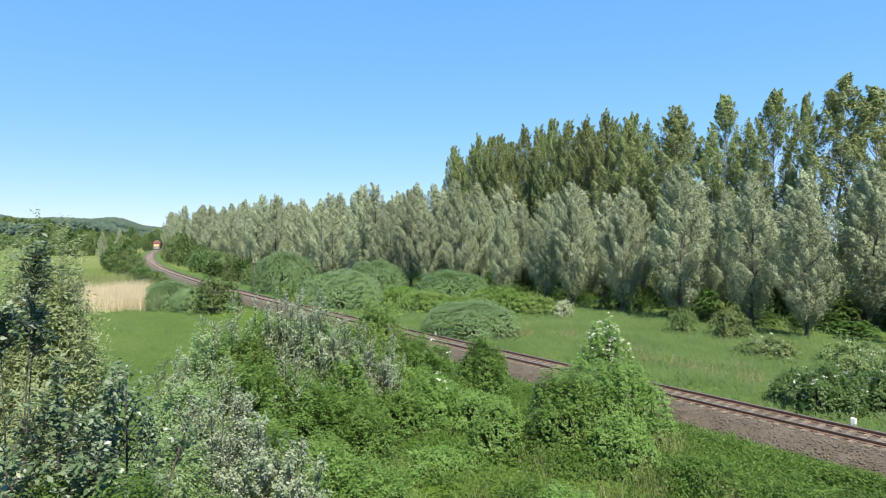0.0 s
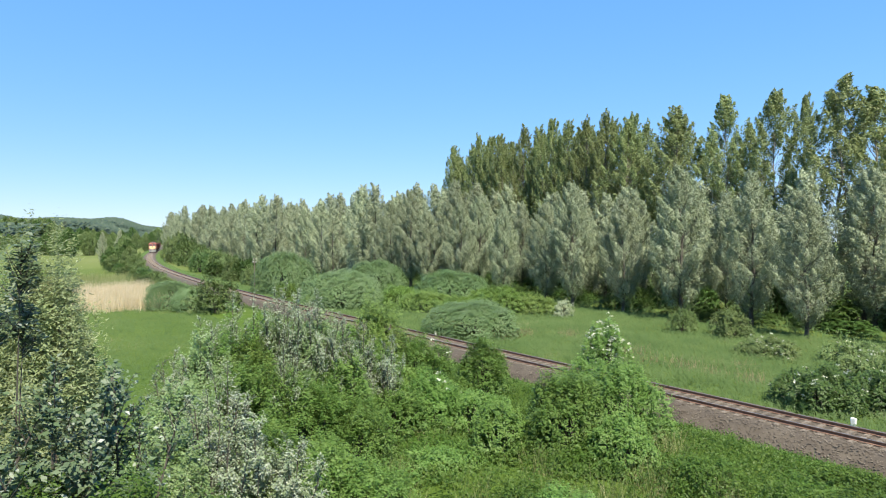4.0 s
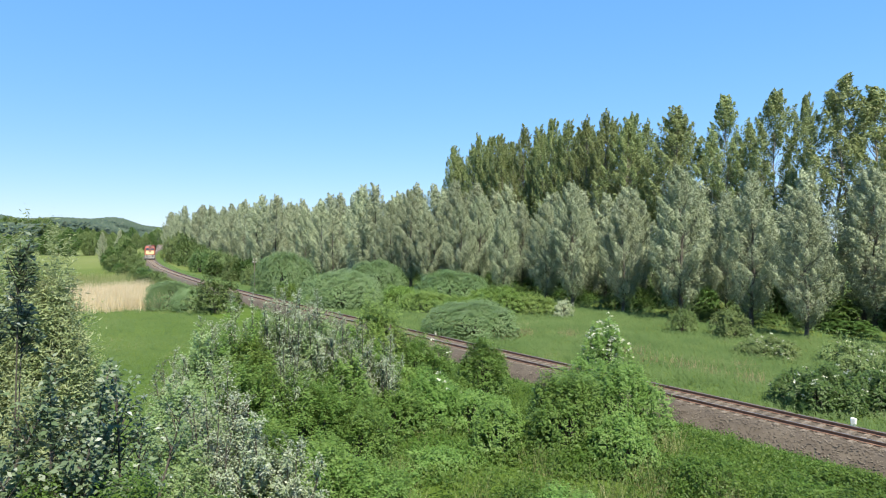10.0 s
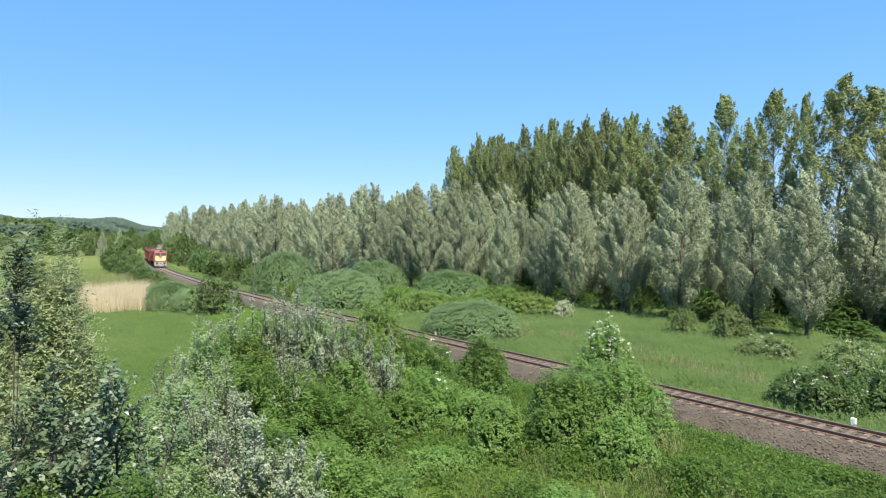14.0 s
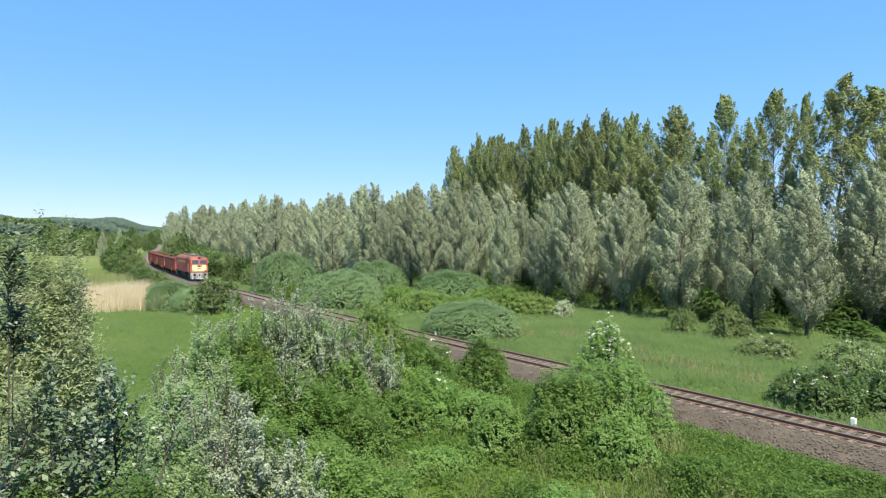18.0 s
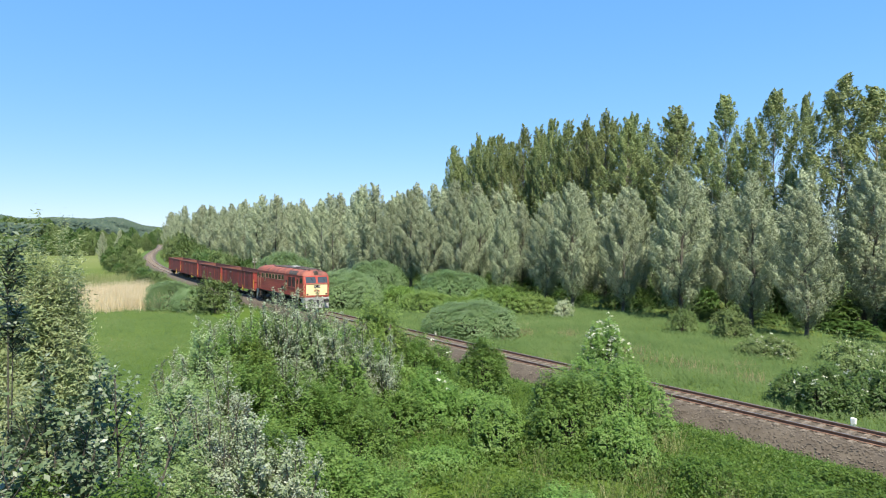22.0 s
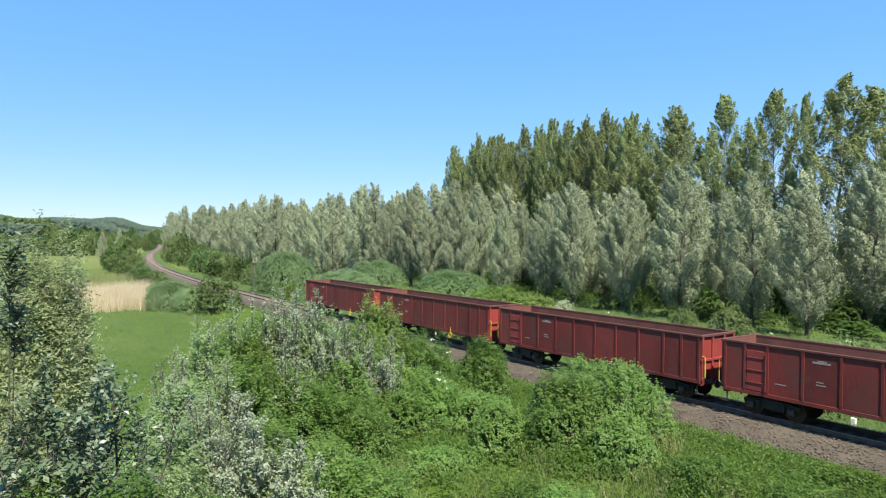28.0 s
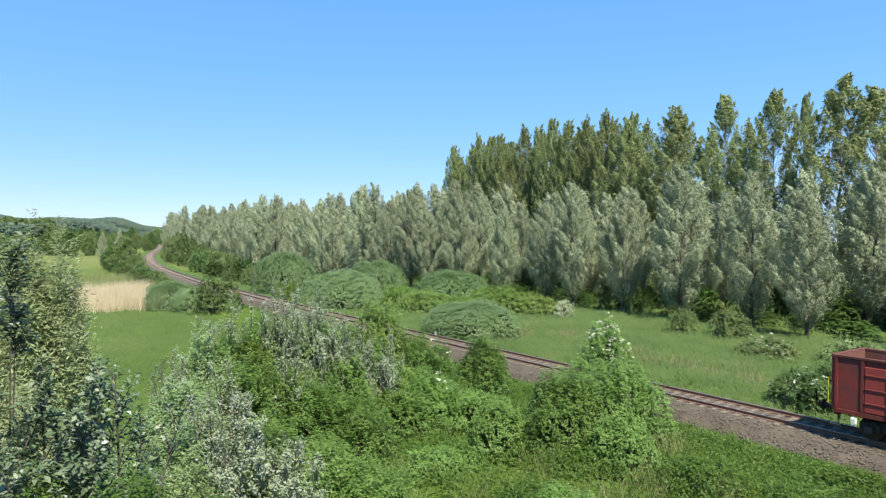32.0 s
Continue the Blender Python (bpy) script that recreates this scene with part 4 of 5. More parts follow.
_n, _l = M_WAGON.node_tree.nodes, M_WAGON.node_tree.links
_p = _n["Principled BSDF"]
_tc, _mr, _mix, _ns = _n.new("ShaderNodeTexCoord"), _n.new("ShaderNodeMapRange"), _n.new("ShaderNodeMix"), _n.new("ShaderNodeTexNoise")
_ns.inputs["Scale"].default_value, _ns.inputs["Detail"].default_value = 1.1, 6
_l.new(_tc.outputs["Object"], _ns.inputs["Vector"])
_mr.inputs["From Min"].default_value, _mr.inputs["From Max"].default_value = .47, .72
_l.new(_ns.outputs[0], _mr.inputs["Value"])
_mix.data_type = "RGBA"
_mix.inputs[7].default_value = (.108, .030, .022, 1)
_old = _p.inputs["Base Color"].links[0].from_socket
_l.new(_mr.outputs[0], _mix.inputs[0]), _l.new(_old, _mix.inputs[6])
_l.new(_mix.outputs[2], _p.inputs["Base Color"])
# Rusty top rails, painted darker to offset full sun on their upper faces.
M_WAGRAIL = surf("rusty_rail_toned_for_sun", [(.25, (.052, .017, .013)), (.5, (.090, .028, .021)), (.8, (.125, .050, .037))], 1.4, 14, .85, .3)
# Lighter red of the doors; on the end walls it paints in the sun.
M_WAGEND = surf("light_red_and_sunlit_ends", [(.25, (.190, .026, .020)), (.6, (.258, .036, .028)), (.85, (.215, .062, .048))], 1.2, 14, .7, .12, spread=.08)
M_RUSTIN = surf("rusty_wagon_inside", [(.25, (.085, .032, .022)), (.55, (.150, .056, .037)), (.8, (.210, .094, .062))], 1.0, 12, .85, .25)
M_GLASS, _n, _l, _p = node_tree("cab_glass")
_p.inputs["Base Color"].default_value, _p.inputs["Roughness"].default_value = (.012, .013, .014, 1), .25
_p.inputs["Specular IOR Level"].default_value = .25


# Base colour lifted to grey-blue as painted reflection; the gloss adds its own.
M_SCREEN, _n, _l, _p = node_tree("windscreen_glass")
_p.inputs["Base Color"].default_value, _p.inputs["Roughness"].default_value = (.05, .06, .07, 1), .05


def wheelset(parent, x, r, gauge=1.5):
    S = Solid()
    S.tube([(0, -.95, 0), (0, .95, 0)], .08, 8)
    for sg in (-1, 1):
        S.tube([(0, sg * (gauge / 2 - .07), 0), (0, sg * (gauge / 2 - .035), 0)], [r + .028, r + .028], 22)
        S.tube([(0, sg * (gauge / 2 - .035), 0), (0, sg * (gauge / 2 + .07), 0)], [r, r], 22)
        S.tube([(0, sg * (gauge / 2 + .07), 0), (0, sg * (gauge / 2 + .10), 0)], [r * .42, r * .32], 14)
    ob = part("wheelset", S, M_WHEEL, parent, at=Matrix.Translation((x, 0, r)))
    ob["radius"] = r
    return ob


def buffer_pair(root, x, sg):
    for yy in (-.875, .875):
        b = part("buffer", Solid().tube([(x, yy, 1.05), (x + sg * .34, yy, 1.05), (x + sg * .34, yy, 1.05), (x + sg * .60, yy, 1.05)], [.13, .12, .085, .085], 12).tube(
            [(x + sg * .60, yy, 1.05), (x + sg * .635, yy, 1.05), (x + sg * .66, yy, 1.05)], [.23, .23, .16], 16), M_UNDER, root)
    part("coupling_hook", Solid().box(min(x, x + sg * .4), max(x, x + sg * .4), -.05, .05, .98, 1.12, .02).box(min(x + sg * .3, x + sg * .42), max(x + sg * .3, x + sg * .42), -.09, .09, .74, 1.06, .03), M_UNDER, root)


def hose(root, x, y, sg, z0=.95, m=None):
    part("brake_hose", Solid().tube([(x, y, z0), (x + sg * .16, y, z0 - .06), (x + sg * .2, y + .03, z0 - .3), (x + sg * .12, y + .06, z0 - .48)], .03, 6), m or M_UNDER, root)


def plan_ring(xf, w, z, grow=0.0, blunt=1.0):
    """The outline of the locomotive's body at one height."""
    pts = [(xf, .85 * blunt * w / 1.475), (xf - .06, 1.36 * w / 1.475), (xf - .17, w)]
    half = [(x + grow, y + grow * (y > 1.3)) for x, y in pts]
    q = [(x, y, z) for x, y in half] + [(-x, y, z) for x, y in reversed(half)]
    return q + [(-x, -y, z) for x, y in half] + [(x, -y, z) for x, y in reversed(half)]


def face_x(y, z):
    """How far forward the cab's face stands."""
    xf = 7.77 if z < 2.80 else 7.77 - (z - 2.80) / .86 * .26
    a = abs(y)
    return xf if a < .85 else xf - .06 * (a - .85) / .51 if a < 1.36 else xf - .06 - .11 * (a - 1.36) / .115


def face_plate(y0, y1, z0, z1, sg, out=.012, thick=.03, n=6):
    S = Solid()
    secs = []
    for z in (z0, (z0 + z1) / 2, z1):
        ys = [y0 + (y1 - y0) * k / n for k in range(n + 1)]
        f = [(sg * (face_x(y, z) + out), sg * y, z) for y in ys]
        b = [(sg * (face_x(y, z) + out - thick), sg * y, z) for y in reversed(ys)]
        secs.append(f + b)
    return S.loft(secs)


def side_plate(x0, x1, z0, z1, sd, out=.02, thick=.04, b=.0):
    y = 1.475 * sd
    return Solid().box(x0, x1, min(y - sd * (thick - out), y + sd * out), max(y - sd * (thick - out), y + sd * out), z0, z1, b)


def make_loco():
    root = tagged(new("diesel_locomotive"), "faded red diesel locomotive with cream cab front hauling wagons", "locomotive")
    body = part("body", Solid().loft([plan_ring(7.70, 1.43, 1.36), plan_ring(7.77, 1.475, 1.44), plan_ring(7.77, 1.475, 2.80), plan_ring(7.51, 1.475, 3.66)]), M_LOCO, root, "faded red ribbed bodyside")
    for z in (1.60, 1.80, 2.00, 2.20, 2.40, 2.60):
        for sd in (-1, 1):
            part("side_rib", Solid().box(-6.0, 3.1, min(1.47 * sd, 1.482 * sd), max(1.47 * sd, 1.482 * sd), z, z + .08, .008), M_LOCO, body)
    for sd in (-1, 1):
        part("side_sill", Solid().box(-7.35, 7.35, min(1.46 * sd, 1.505 * sd), max(1.46 * sd, 1.505 * sd), 1.38, 1.47, .012), M_LOCO, body)
        part("rain_strip", Solid().box(-7.2, 7.2, min(1.46 * sd, 1.51 * sd), max(1.46 * sd, 1.51 * sd), 3.64, 3.68, .01), M_LOCO, body)
    roof = part("roof", Solid().loft([plan_ring(7.53, 1.49, 3.662), plan_ring(7.42, 1.42, 3.84, 0, .95), plan_ring(7.22, 1.20, 4.05, 0, .9), plan_ring(6.85, .80, 4.22, 0, .9), plan_ring(6.3, .3, 4.30, 0, .9)]), M_ROOF, root, "grimy red rounded roof", smooth=True)
    sec = [(-1.505, 3.665), (-1.437, 3.845), (-1.217, 4.062), (-.815, 4.234), (-.31, 4.312), (.31, 4.312), (.815, 4.234), (1.217, 4.062), (1.437, 3.845), (1.505, 3.665), (1.3, 3.66), (-1.3, 3.66)]
    for x0, x1 in ((-6.3, -4.62), (-4.58, -2.62), (-2.58, -.42), (-.38, 1.78), (1.82, 3.08)):
        part("roof_panel", Solid().loft([[(x, y, z) for y, z in sec] for x in (x0, x1)]), M_ROOF, roof, "sun-bleached orange roof panel", smooth=True)
    for x in (-4.6, -2.6, -.4, 1.8, 3.1):
        part("roof_seam", Solid().loft([[(x - .03, y, z + .02), (x + .03, y, z + .02), (x + .03, y, z - .05), (x - .03, y, z - .05)] for y, z in ((-1.5, 3.67), (-1.437, 3.845), (-1.217, 4.062), (-.815, 4.234), (0, 4.315), (.815, 4.234), (1.217, 4.062), (1.437, 3.845), (1.5, 3.67))]), M_ROOF, roof)
    part("roof_deck", Solid().box(-3.6, 6.4, -.72, .72, 4.18, 4.36, .05), M_SOOT, roof, "sooty dark roof walkway")
    part("silencer", Solid().box(1.3, 2.2, -.4, .3, 4.34, 4.52, .06), M_LGREY, roof, "pale grey silencer box")
    part("exhaust_hood", Solid().box(2.7, 4.0, -.45, .45, 4.34, 4.47, .05), M_SOOT, roof)
    part("fan_cover", Solid().tube([(-1.6, 0, 4.34), (-1.6, 0, 4.44)], [.62, .55], 18), M_SOOT, roof)
    part("fan_cover", Solid().tube([(5.1, 0, 4.34), (5.1, 0, 4.42)], [.62, .55], 18), M_SOOT, roof)
    for sd in (-1, 1):
        for x0, x1 in ((3.29, 4.42), (4.50, 5.64)):
            c = [[(x, sd * (y + .012), z + .012) for y, z in ((1.505, 3.69), (1.45, 3.85), (1.235, 4.075), (1.18, 4.0), (1.38, 3.80), (1.44, 3.67))] for x in (x0, x1)]
            part("roof_vent", Solid().loft(c), M_SOOT, roof, "dark brown roof vent")
    # side openings
    for sd in (-1, 1):
        f = 1 if sd < 0 else -1
        for a, b, z0, z1 in ((-5.77, -4.95, 2.86, 3.38), (-4.75, -4.37, 2.50, 3.40), (-4.18, -3.42, 2.88, 3.40), (-3.08, -2.26, 2.90, 3.41), (-2.03, -1.24, 2.91, 3.42), (-1.02, -.22, 2.88, 3.42), (.03, .88, 2.90, 3.43), (1.08, 1.85, 2.91, 3.44)):
            a, b = sorted((a * f, b * f))
            w = part("window", side_plate(a, b, z0, z1, sd, .006, .03), M_GLASS, body, "dark engine room window")
            part("window_frame", Solid().box(a - .04, b + .04, *sorted((1.47 * sd, 1.495 * sd)), z0 - .04, z0, .008).box(a - .04, b + .04, *sorted((1.47 * sd, 1.495 * sd)), z1, z1 + .035, .008).box(
                a - .04, a, *sorted((1.47 * sd, 1.495 * sd)), z0, z1, .008).box(b, b + .04, *sorted((1.47 * sd, 1.495 * sd)), z0, z1, .008), M_RUBBER, w)
        for a, b, z0, z1 in ((1.06, 1.88, 1.84, 2.27), (2.44, 2.94, 2.72, 2.99)):
            a, b = sorted((a * f, b * f))
            part("vent", side_plate(a, b, z0, z1, sd, .024, .05, .01), M_GRILLE, body, "brown louvred vent")
        for a, b in ((3.23, 4.30), (4.36, 5.43)):
            a, b = sorted((a * f, b * f))
            gr = part("grille", side_plate(a, b, 2.30, 3.40, sd, .004, .03), M_GRILLE, body, "brown slatted radiator grille")
            for k in range(11):
                part("slat", Solid().box(a + .03, b - .03, *sorted((1.478 * sd, 1.51 * sd)), 2.33 + k * .097, 2.375 + k * .097, .006), M_GRILLE, gr)
            part("grille_frame", Solid().box(a - .04, b + .04, *sorted((1.47 * sd, 1.52 * sd)), 2.25, 2.30, .008).box(a - .04, b + .04, *sorted((1.47 * sd, 1.52 * sd)), 3.40, 3.44, .008).box(
                a - .04, a, *sorted((1.47 * sd, 1.52 * sd)), 2.30, 3.40).box(b, b + .04, *sorted((1.47 * sd, 1.52 * sd)), 2.30, 3.40), M_LOCO, gr)
        for c, s2 in ((5.95, 1), (-6.33, -1)):
            c = c * f
            dr = part("cab_door", side_plate(c - .29, c + .29, 1.50, 3.38, sd, .012, .05, .01), M_LOCO, body, "red cab door")
            part("door_window", side_plate(c - .2, c + .2, 2.75, 3.25, sd, .018, .02), M_GLASS, dr)
            for e in (-.38, .38):
                part("handrail", Solid().tube([(c + e, 1.54 * sd, 1.55), (c + e, 1.56 * sd, 1.6), (c + e, 1.56 * sd, 2.95), (c + e, 1.50 * sd, 3.0)], .022, 6), M_RUBBER, dr, "pale vertical handrail")
            part("step", Solid().box(c - .26, c + .26, *sorted((1.30 * sd, 1.52 * sd)), .62, .66).box(c - .26, c + .26, *sorted((1.30 * sd, 1.52 * sd)), .98, 1.02).box(c - .28, c - .25, *sorted((1.4 * sd, 1.5 * sd)), .6, 1.4).box(c + .25, c + .28, *sorted((1.4 * sd, 1.5 * sd)), .6, 1.4), M_SOOT, body)
            x = (6.93 if s2 > 0 else -7.0) * f
            part("cab_side_window", side_plate(x - .36, x + .30, 2.84, 3.40, sd, .006, .03), M_GLASS, body, "dark cab side window")
    # cab ends
    for sg in (1, -1):
        part("cab_front", face_plate(-1.43, 1.43, 1.60, 2.76, sg, n=10), M_CREAM, body, "cream panel below the windscreen")
        part("red_front_band", face_plate(-1.44, 1.44, 2.775, 2.86, sg, .02), M_BRIGHT, body)
        part("red_front_band", face_plate(-1.44, 1.44, 3.58, 3.66, sg, .02), M_BRIGHT, body)
        for y0, y1 in ((-1.24, -.11), (.11, 1.24)):
            ws = part("windscreen", face_plate(y0, y1, 2.92, 3.54, sg, .012, .03, 3), M_SCREEN, body, "dark reflecting windscreen")
            part("screen_frame", face_plate(y0 - .07, y0, 2.86, 3.58, sg, .03, .05, 1).add(*strip_of(face_plate(y1, y1 + .07, 2.86, 3.58, sg, .03, .05, 1))), M_BRIGHT, ws)
            part("wiper", Solid().tube([(sg * (face_x(.6, 3.48) + .05), sg * (y0 + y1) / 2, 3.48), (sg * (face_x(.6, 3.1) + .05), sg * ((y0 + y1) / 2 + .25), 3.08)], .015, 5), M_UNDER, ws)
        part("lamp_panel", face_plate(-.36, .36, 2.40, 2.68, sg, .03, .03, 2), M_UNDER, body, "black panel with round lamps")
        for yy in (-.24, .24):
            part("marker_lamp", Solid().tube([(sg * 7.78, yy * sg, 2.54), (sg * 7.86, yy * sg, 2.54)], [.10, .09], 14), M_LGREY, body, "round pale marker lamp")
        for yy in (-1.05, 1.05):
            part("tail_lamp", Solid().tube([(sg * 7.68, yy * sg, 1.72), (sg * 7.80, yy * sg, 1.72)], [.10, .09], 12), M_SOOT, body)
        for k in range(2):
            part("number_bar", face_plate(-.30 + k * .32, -.05 + k * .32, 2.0, 2.14, sg, .022, .01, 1), M_BRIGHT, body, "red painted bar")
        part("headlamp", Solid().tube([(sg * 6.9, 0, 3.98), (sg * 7.5, 0, 3.92)], [.22, .24], 14).box(*sorted((sg * 6.7, sg * 7.42)), -.2, .2, 3.75, 4.0, .03), M_SOOT, roof, "dark round headlamp housing on the roof")
        for yy in (-.55, .5):
            part("horn", Solid().tube([(sg * 6.5, yy, 4.30), (sg * 6.8, yy, 4.32), (sg * 6.98, yy, 4.32)], [.03, .04, .10], 8), M_SOOT, roof)
        part("front_handrail", Solid().tube([(sg * 7.74, -1.2, 2.86), (sg * 7.84, -1.15, 2.86), (sg * 7.86, 1.15, 2.86), (sg * 7.74, 1.2, 2.86)], .02, 6), M_RUBBER, body)
        part("buffer_beam", Solid().box(*sorted((sg * 7.50, sg * 7.80)), -1.40, 1.40, .86, 1.36, .03), M_LGREY, root, "pale grey buffer beam")
        c = [[(sg * a, y, z) for a, z in ((7.60, .86), (7.82, .86), (7.95, .24), (7.86, .20))] for y in (-1.3, -.4, .4, 1.3)]
        part("snow_plough", Solid().loft(c), M_LGREY, root, "pale grey snow plough")
        for sd in (-1, 1):
            c = [[(sg * x, yy, z) for x, z in ((6.75, 1.36), (7.60, 1.36), (7.62, .30), (7.42, .30), (7.05, .85))] for yy in (1.36 * sd, 1.43 * sd)]
            part("side_skirt", Solid().loft(c), M_LGREY, root, "pale grey corner skirt")
        buffer_pair(root, sg * 7.80, sg)
        for yy in (-.62, -.4, .38, .6):
            hose(root, sg * 7.85, yy, sg, .95)
    part("underframe", Solid().box(-7.5, 7.5, -1.2, 1.2, 1.14, 1.38, .03), M_UNDER, root)
    part("fuel_tank", Solid().loft([[(x, -1.25, 1.2), (x, 1.25, 1.2), (x, 1.3, .8), (x, 1.05, .38), (x, -1.05, .38), (x, -1.3, .8)] for x in (-1.75, 1.75)]), M_UNDER, root, "black fuel tank")
    for sd in (-1, 1):
        for x in (-1.2, -.2, .9):
            part("equipment_box", Solid().box(x - .4, x + .4, *sorted((1.22 * sd, 1.42 * sd)), .78, 1.3, .03), M_SOOT, root)
    for cx in (-4.3, 4.3):
        bg = part("bogie", Solid().box(cx - 2.9, cx + 2.9, -1.16, -1.0, .50, .86, .05).box(cx - 2.9, cx + 2.9, 1.0, 1.16, .50, .86, .05).box(cx - .3, cx + .3, -1.1, 1.1, .5, .95, .05), M_UNDER, root, "black three-axle bogie")
        for dx in (-2.1, 0, 2.1):
            wheelset(bg, cx + dx, .525)
            for sd in (-1, 1):
                part("axle_box", Solid().box(cx + dx - .19, cx + dx + .19, *sorted((1.16 * sd, 1.32 * sd)), .38, .68, .04), M_SOOT, bg)
        for dx in (-1.05, 1.05):
            for sd in (-1, 1):
                part("spring", Solid().tube([(cx + dx, 1.24 * sd, .52), (cx + dx, 1.24 * sd, 1.1)], .13, 10), M_UNDER, bg)
    return root


def strip_of(S):
    return S.v, S.f


def make_wagon():
    root = tagged(new("open_wagon"), "empty open freight wagon, rusty oxide red with ribbed sides", "wagon", "wagons of the train")
    X, Y, ZT, ZB = 7.29, 1.40, 3.30, .98
    for sd in (-1, 1):
        wall = part("side_wall", Solid().box(-X, X, *sorted((Y * sd, (Y - .035) * sd)), ZB, ZT - .02), M_WAGON, root, "dusty oxide red side wall")
        part("side_lining", Solid().box(-X + .05, X - .05, *sorted(((Y - .06) * sd, (Y - .037) * sd)), 1.3, ZT - .05), M_RUSTIN, wall, "rusty inner face")
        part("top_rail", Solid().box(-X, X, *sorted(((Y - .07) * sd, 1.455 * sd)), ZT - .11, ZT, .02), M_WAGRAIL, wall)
        part("sill", Solid().box(-X, X, *sorted(((Y - .02) * sd, 1.43 * sd)), ZB - .02, ZB + .16, .015), M_WAGON, wall)
        posts = (-7.2, -6.25, -5.23, -3.73, -2.24, -.77, .77, 2.24, 3.73, 5.23, 6.25, 7.2)
        for a, b in zip(posts, posts[1:]):
            part("side_panel", Solid().box(a + .07, b - .07, *sorted(((Y - .01) * sd, (Y + .012) * sd)), ZB + .17, ZT - .115, .006), M_WAGON, wall, "dusty oxide red panel between ribs")
        for x in (-7.2, -6.25, -5.23, -3.73, -2.24, -.77, .77, 2.24, 3.73, 5.23, 6.25, 7.2):
            c = [[(x - .065, Y * sd, z), (x + .065, Y * sd, z), (x + .055, (Y + d) * sd, z), (x - .055, (Y + d) * sd, z)] for z, d in ((ZB + .02, .025), (ZB + .25, .04), (ZT - .35, .04), (ZT - .11, .05))]
            part("side_post", Solid().loft(c), M_WAGON, wall)
        for a in (5.74 * sd,):
            dr = part("door", Solid().box(a - .42, a + .42, *sorted(((Y - .01) * sd, (Y + .035) * sd)), 1.18, 2.95, .012), M_WAGEND if a * sd > 0 else M_WAGON, wall, "red side door")
            for z in (1.5, 2.05, 2.6):
                part("door_bar", Solid().box(a - .42, a + .42, *sorted(((Y + .03) * sd, (Y + .06) * sd)), z, z + .06, .01), M_WAGON, dr)
            part("door_latch", Solid().tube([(a + .46, (Y + .07) * sd, 1.2), (a + .46, (Y + .07) * sd, 2.9)], .022, 6), M_WAGON, dr)
        for x0, x1, z0, z1 in ((-3.35, -2.65, 2.78, 2.86), (-3.15, -2.80, 2.87, 2.92), (-3.2, -2.9, 2.0, 2.05), (-3.2, -2.8, 1.88, 1.93), (-4.9, -4.4, 1.62, 1.66)):
            part("marking", Solid().box(x0, x1, *sorted(((Y + .008) * sd, (Y + .018) * sd)), z0, z1), M_MARK, wall, "faded painted marking bar")
        part("brake_ring", Solid().tube([(3.0 + .2 * math.cos(k * .5236), 1.44 * sd, .80 + .2 * math.sin(k * .5236)) for k in range(13)], .034, 6, False), M_YELLOW_PAINT, root, "yellow brake handwheel")
        part("brake_lever", Solid().tube([(3.0, 1.44 * sd, .80), (3.0, 1.44 * sd, 1.35)], .02, 6), M_YELLOW_PAINT, root)
    for sg in (-1, 1):
        end = part("end_wall", Solid().box(*sorted((sg * (X - .03), sg * (X + .01))), -Y + .04, Y - .04, 1.1, ZT - .02), M_WAGEND, root, "orange-red end wall, brightened for the sun")
        part("end_lining", Solid().box(*sorted((sg * (X - .06), sg * (X - .033))), -Y + .07, Y - .07, 1.3, ZT - .05), M_RUSTIN, end, "rusty inner face")
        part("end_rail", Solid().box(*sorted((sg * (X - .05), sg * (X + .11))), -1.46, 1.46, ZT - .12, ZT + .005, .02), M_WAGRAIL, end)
        part("end_beam", Solid().box(*sorted((sg * X, sg * (X + .10))), -1.42, 1.42, 2.02, 2.14, .015), M_WAGEND, end)
        for yy in (-1.32, -.5, .5, 1.32):
            part("end_post", Solid().box(*sorted((sg * X, sg * (X + .10))), yy - .06, yy + .06, 1.1, ZT - .12, .012), M_WAGEND, end)
        part("head_stock", Solid().box(*sorted((sg * (X - .2), sg * (X + .02))), -1.35, 1.35, .86, 1.18, .02), M_WAGON, root)
        for yy in (-1.36, 1.36):
            part("handrail", Solid().tube([(sg * (X + .02), yy, 2.30), (sg * (X + .22), yy, 2.28), (sg * (X + .22), yy, 1.30), (sg * (X + .05), yy, 1.22)], .024, 6), M_YELLOW_PAINT, end, "yellow corner handrail")
            part("corner_step", Solid().box(*sorted((sg * (X - .25), sg * (X + .12))), yy - .1, yy + .1, .45, .49).box(*sorted((sg * (X - .2), sg * (X - .17))), yy - .03, yy + .03, .45, 1.0), M_UNDER, root)
        part("plate", Solid().box(*sorted((sg * (X + .10), sg * (X + .115))), .9, 1.2, 1.74, 1.94), M_LGREY, end, "white plate")
        buffer_pair(root, sg * (X - .04 + .02), sg)
        hose(root, sg * (X + .02), .4, sg)
    part("floor", Solid().box(-X + .04, X - .04, -Y + .05, Y - .05, 1.20, 1.29), M_RUSTIN, root, "rusty wagon floor")
    part("underframe", Solid().box(-X + .1, X - .1, -.45, .45, .88, 1.20, .02).box(-3.2, 3.2, -.9, .9, 1.0, 1.2, .02), M_UNDER, root)
    part("air_tank", Solid().tube([(-1.2, .5, .75), (-1.15, .5, .75), (.35, .5, .75), (.4, .5, .75)], [.05, .2, .2, .05], 12), M_UNDER, root)
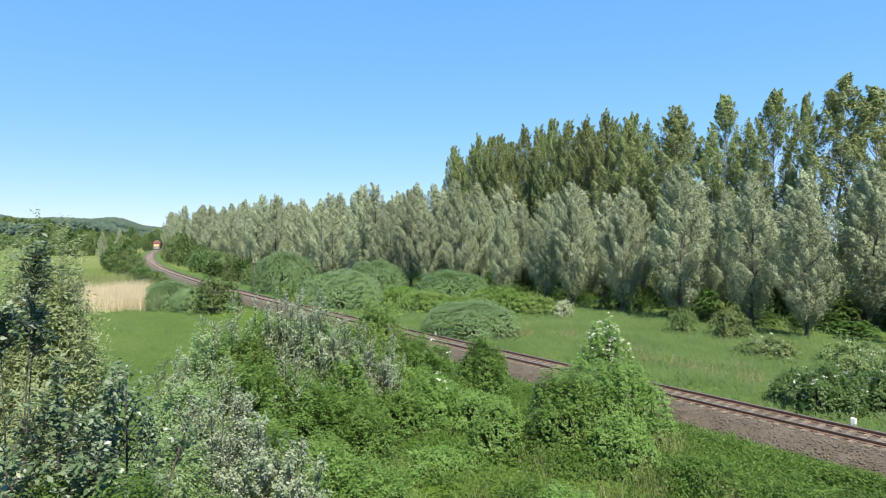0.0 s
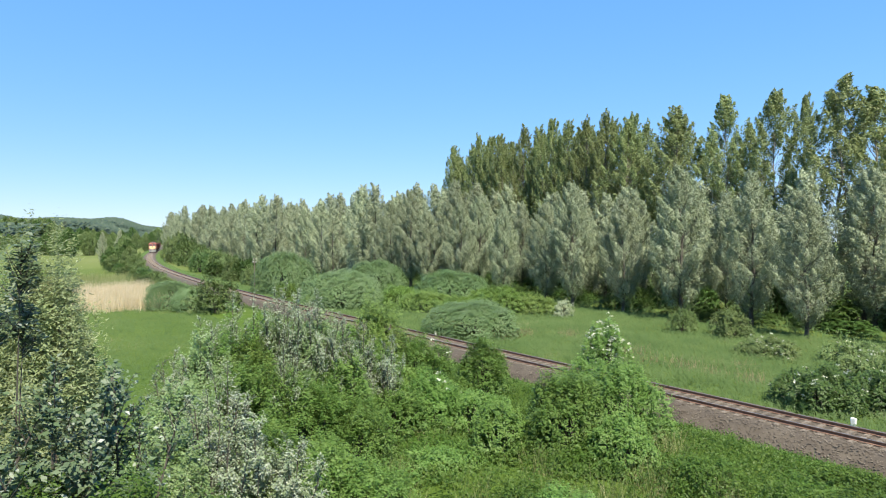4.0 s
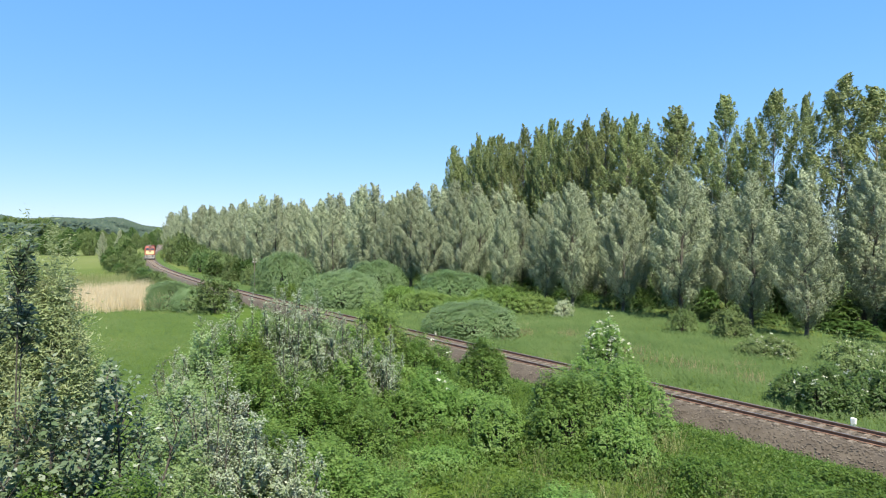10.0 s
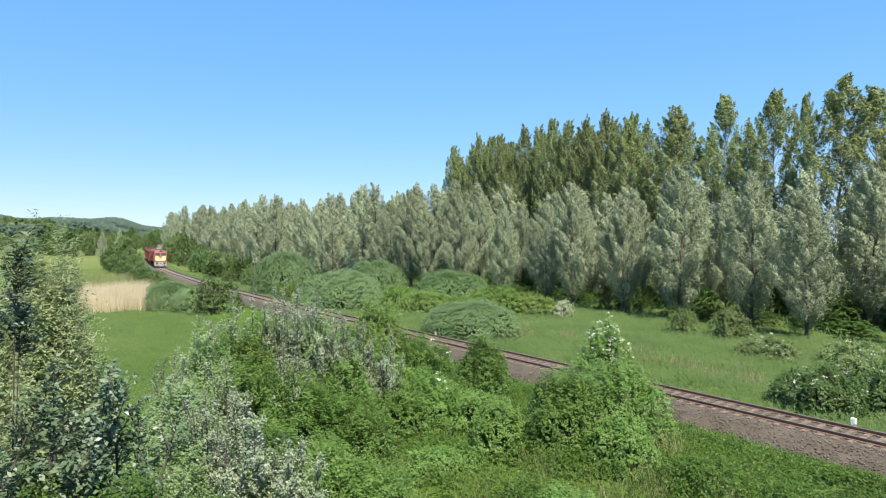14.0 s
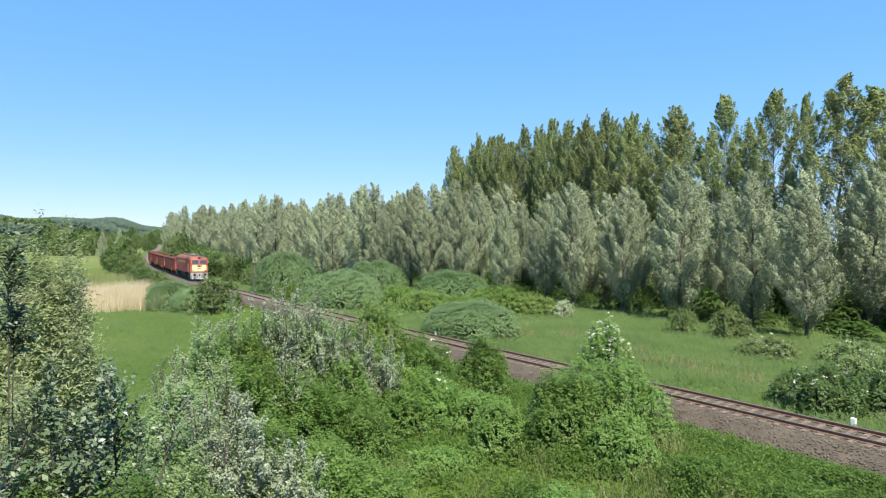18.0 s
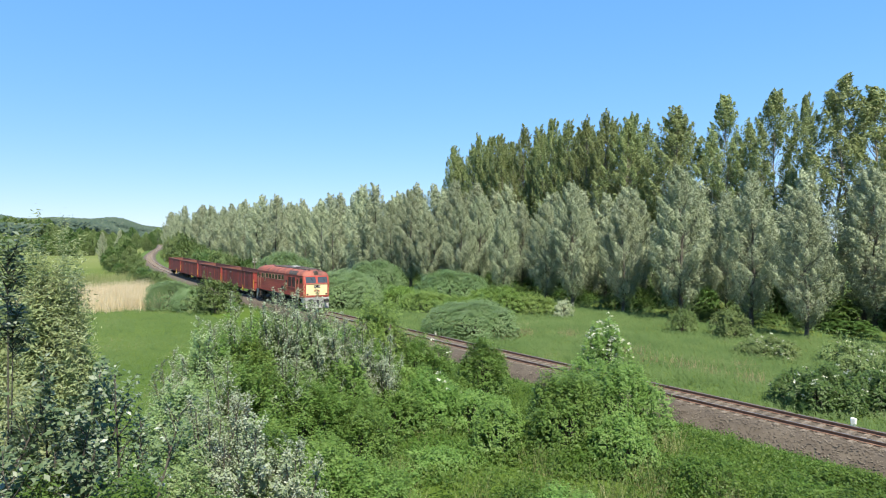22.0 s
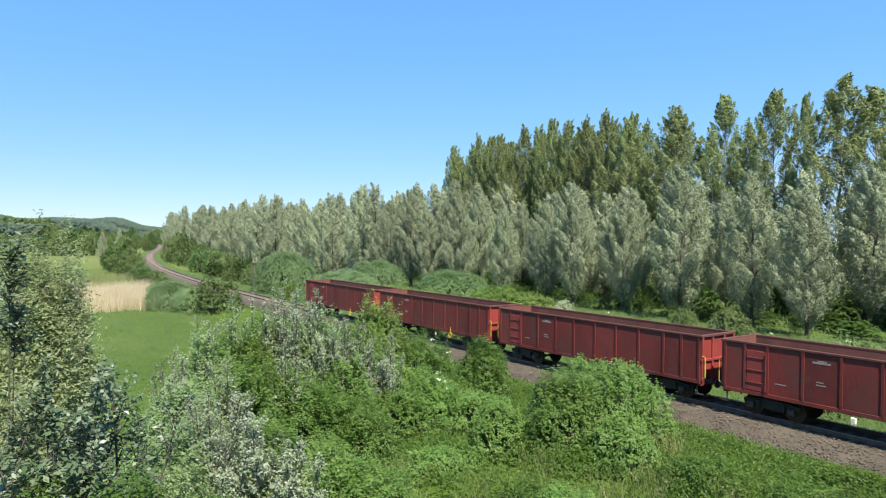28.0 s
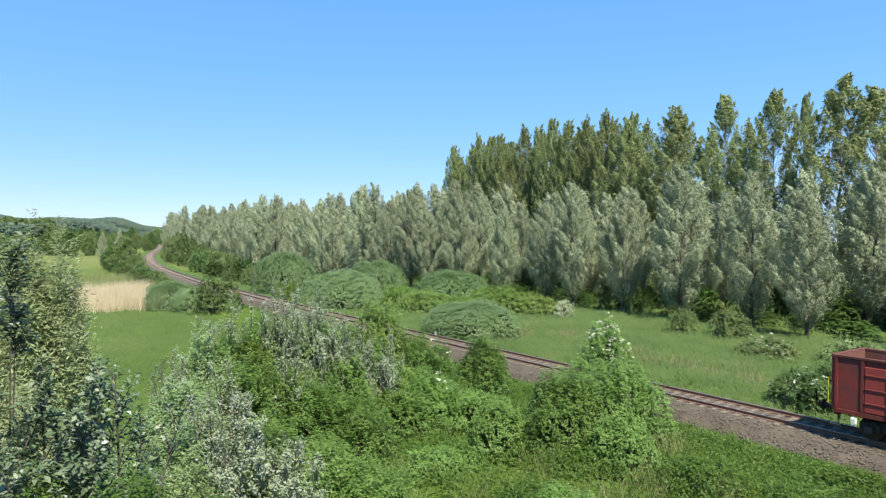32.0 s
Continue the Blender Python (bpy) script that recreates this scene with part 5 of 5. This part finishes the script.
    for cx in (-5.2, 5.2):
        bg = part("bogie", Solid().box(cx - .35, cx + .35, -1.0, 1.0, .62, .92, .04).loft([[(x, sd, z0) for sd, z0 in ((-1.08, lo), (-.94, lo), (-.94, hi), (-1.08, hi))] for x, lo, hi in ((cx - 1.25, .55, .72), (cx - .5, .40, .82), (cx + .5, .40, .82), (cx + 1.25, .55, .72))]).loft(
            [[(x, sd, z0) for sd, z0 in ((1.08, lo), (.94, lo), (.94, hi), (1.08, hi))] for x, lo, hi in ((cx - 1.25, .55, .72), (cx - .5, .40, .82), (cx + .5, .40, .82), (cx + 1.25, .55, .72))]), M_UNDER, root, "black two-axle bogie")
        for dx in (-.9, .9):
            wheelset(bg, cx + dx, .46)
            for sd in (-1, 1):
                part("axle_box", Solid().box(cx + dx - .15, cx + dx + .15, *sorted((1.08 * sd, 1.22 * sd)), .34, .60, .03), M_SOOT, bg)
                part("spring", Solid().tube([(cx + dx * .62, 1.14 * sd, .42), (cx + dx * .62, 1.14 * sd, .74)], .09, 8), M_UNDER, bg)
    return root


loco = make_loco()
wagons = [make_wagon()]
for k in range(3):
    wagons.append(copy_thing(wagons[0], Matrix()))


def train_front(t):
    """The place along the line of the leading buffers."""
    return 68.014 + 13.084 * (t - 28) - 0.02155 * (t - 28) ** 2


def vehicle_pose(t, behind, pivot):
    c = train_front(t) - behind
    a, b = Vector(on_track(c + pivot)), Vector(on_track(c - pivot))
    d = (a - b).normalized()
    return Matrix.Translation((a + b) / 2) @ d.to_track_quat("X", "Z").to_matrix().to_4x4()


def gust(t, k):
    """How far the wind bends a young tree, in degrees: one slow gust at the start, then unrest."""
    return 3.2 * math.exp(-((t - 1.2) / 2.0) ** 2) + .9 * math.sin(t * 1.9 + k) + .5 * math.sin(t * 3.3 + 2.1 * k) - .4


def motions():
    for k, ob in enumerate(SWAY):
        m = ob.matrix_basis.copy()
        at, turn = m.translation.copy(), m.to_quaternion().to_matrix().to_4x4()
        amp = .9 if k < 7 else .45
        walk(ob, [(t * .5, Matrix.Translation(at) @ Matrix.Rotation(radians(gust(t * .5, k) * amp), 4, "Y") @ Matrix.Rotation(radians(.4 * amp * math.sin(t * .8 + 1.7 * k)), 4, "X") @ turn) for t in range(65)])
    times = [k * 1.0 for k in range(33)]
    for vehicle in (loco, *wagons):
        for ob in vehicle.children_recursive:
            if ob.name.startswith("wheelset"):
                at, r = ob.matrix_basis.translation.copy(), ob["radius"]
                walk(ob, [(k / 30, Matrix.Translation(at) @ Matrix.Rotation(train_front(k / 30) / r % math.tau, 4, "Y")) for k in range(961)])
    walk(loco, [(t, vehicle_pose(t, 8.775, 4.3)) for t in times])
    for k, w in enumerate(wagons):
        walk(w, [(t, vehicle_pose(t, 17.55 + 15.74 * k + 7.87, 5.2)) for t in times])


motions()
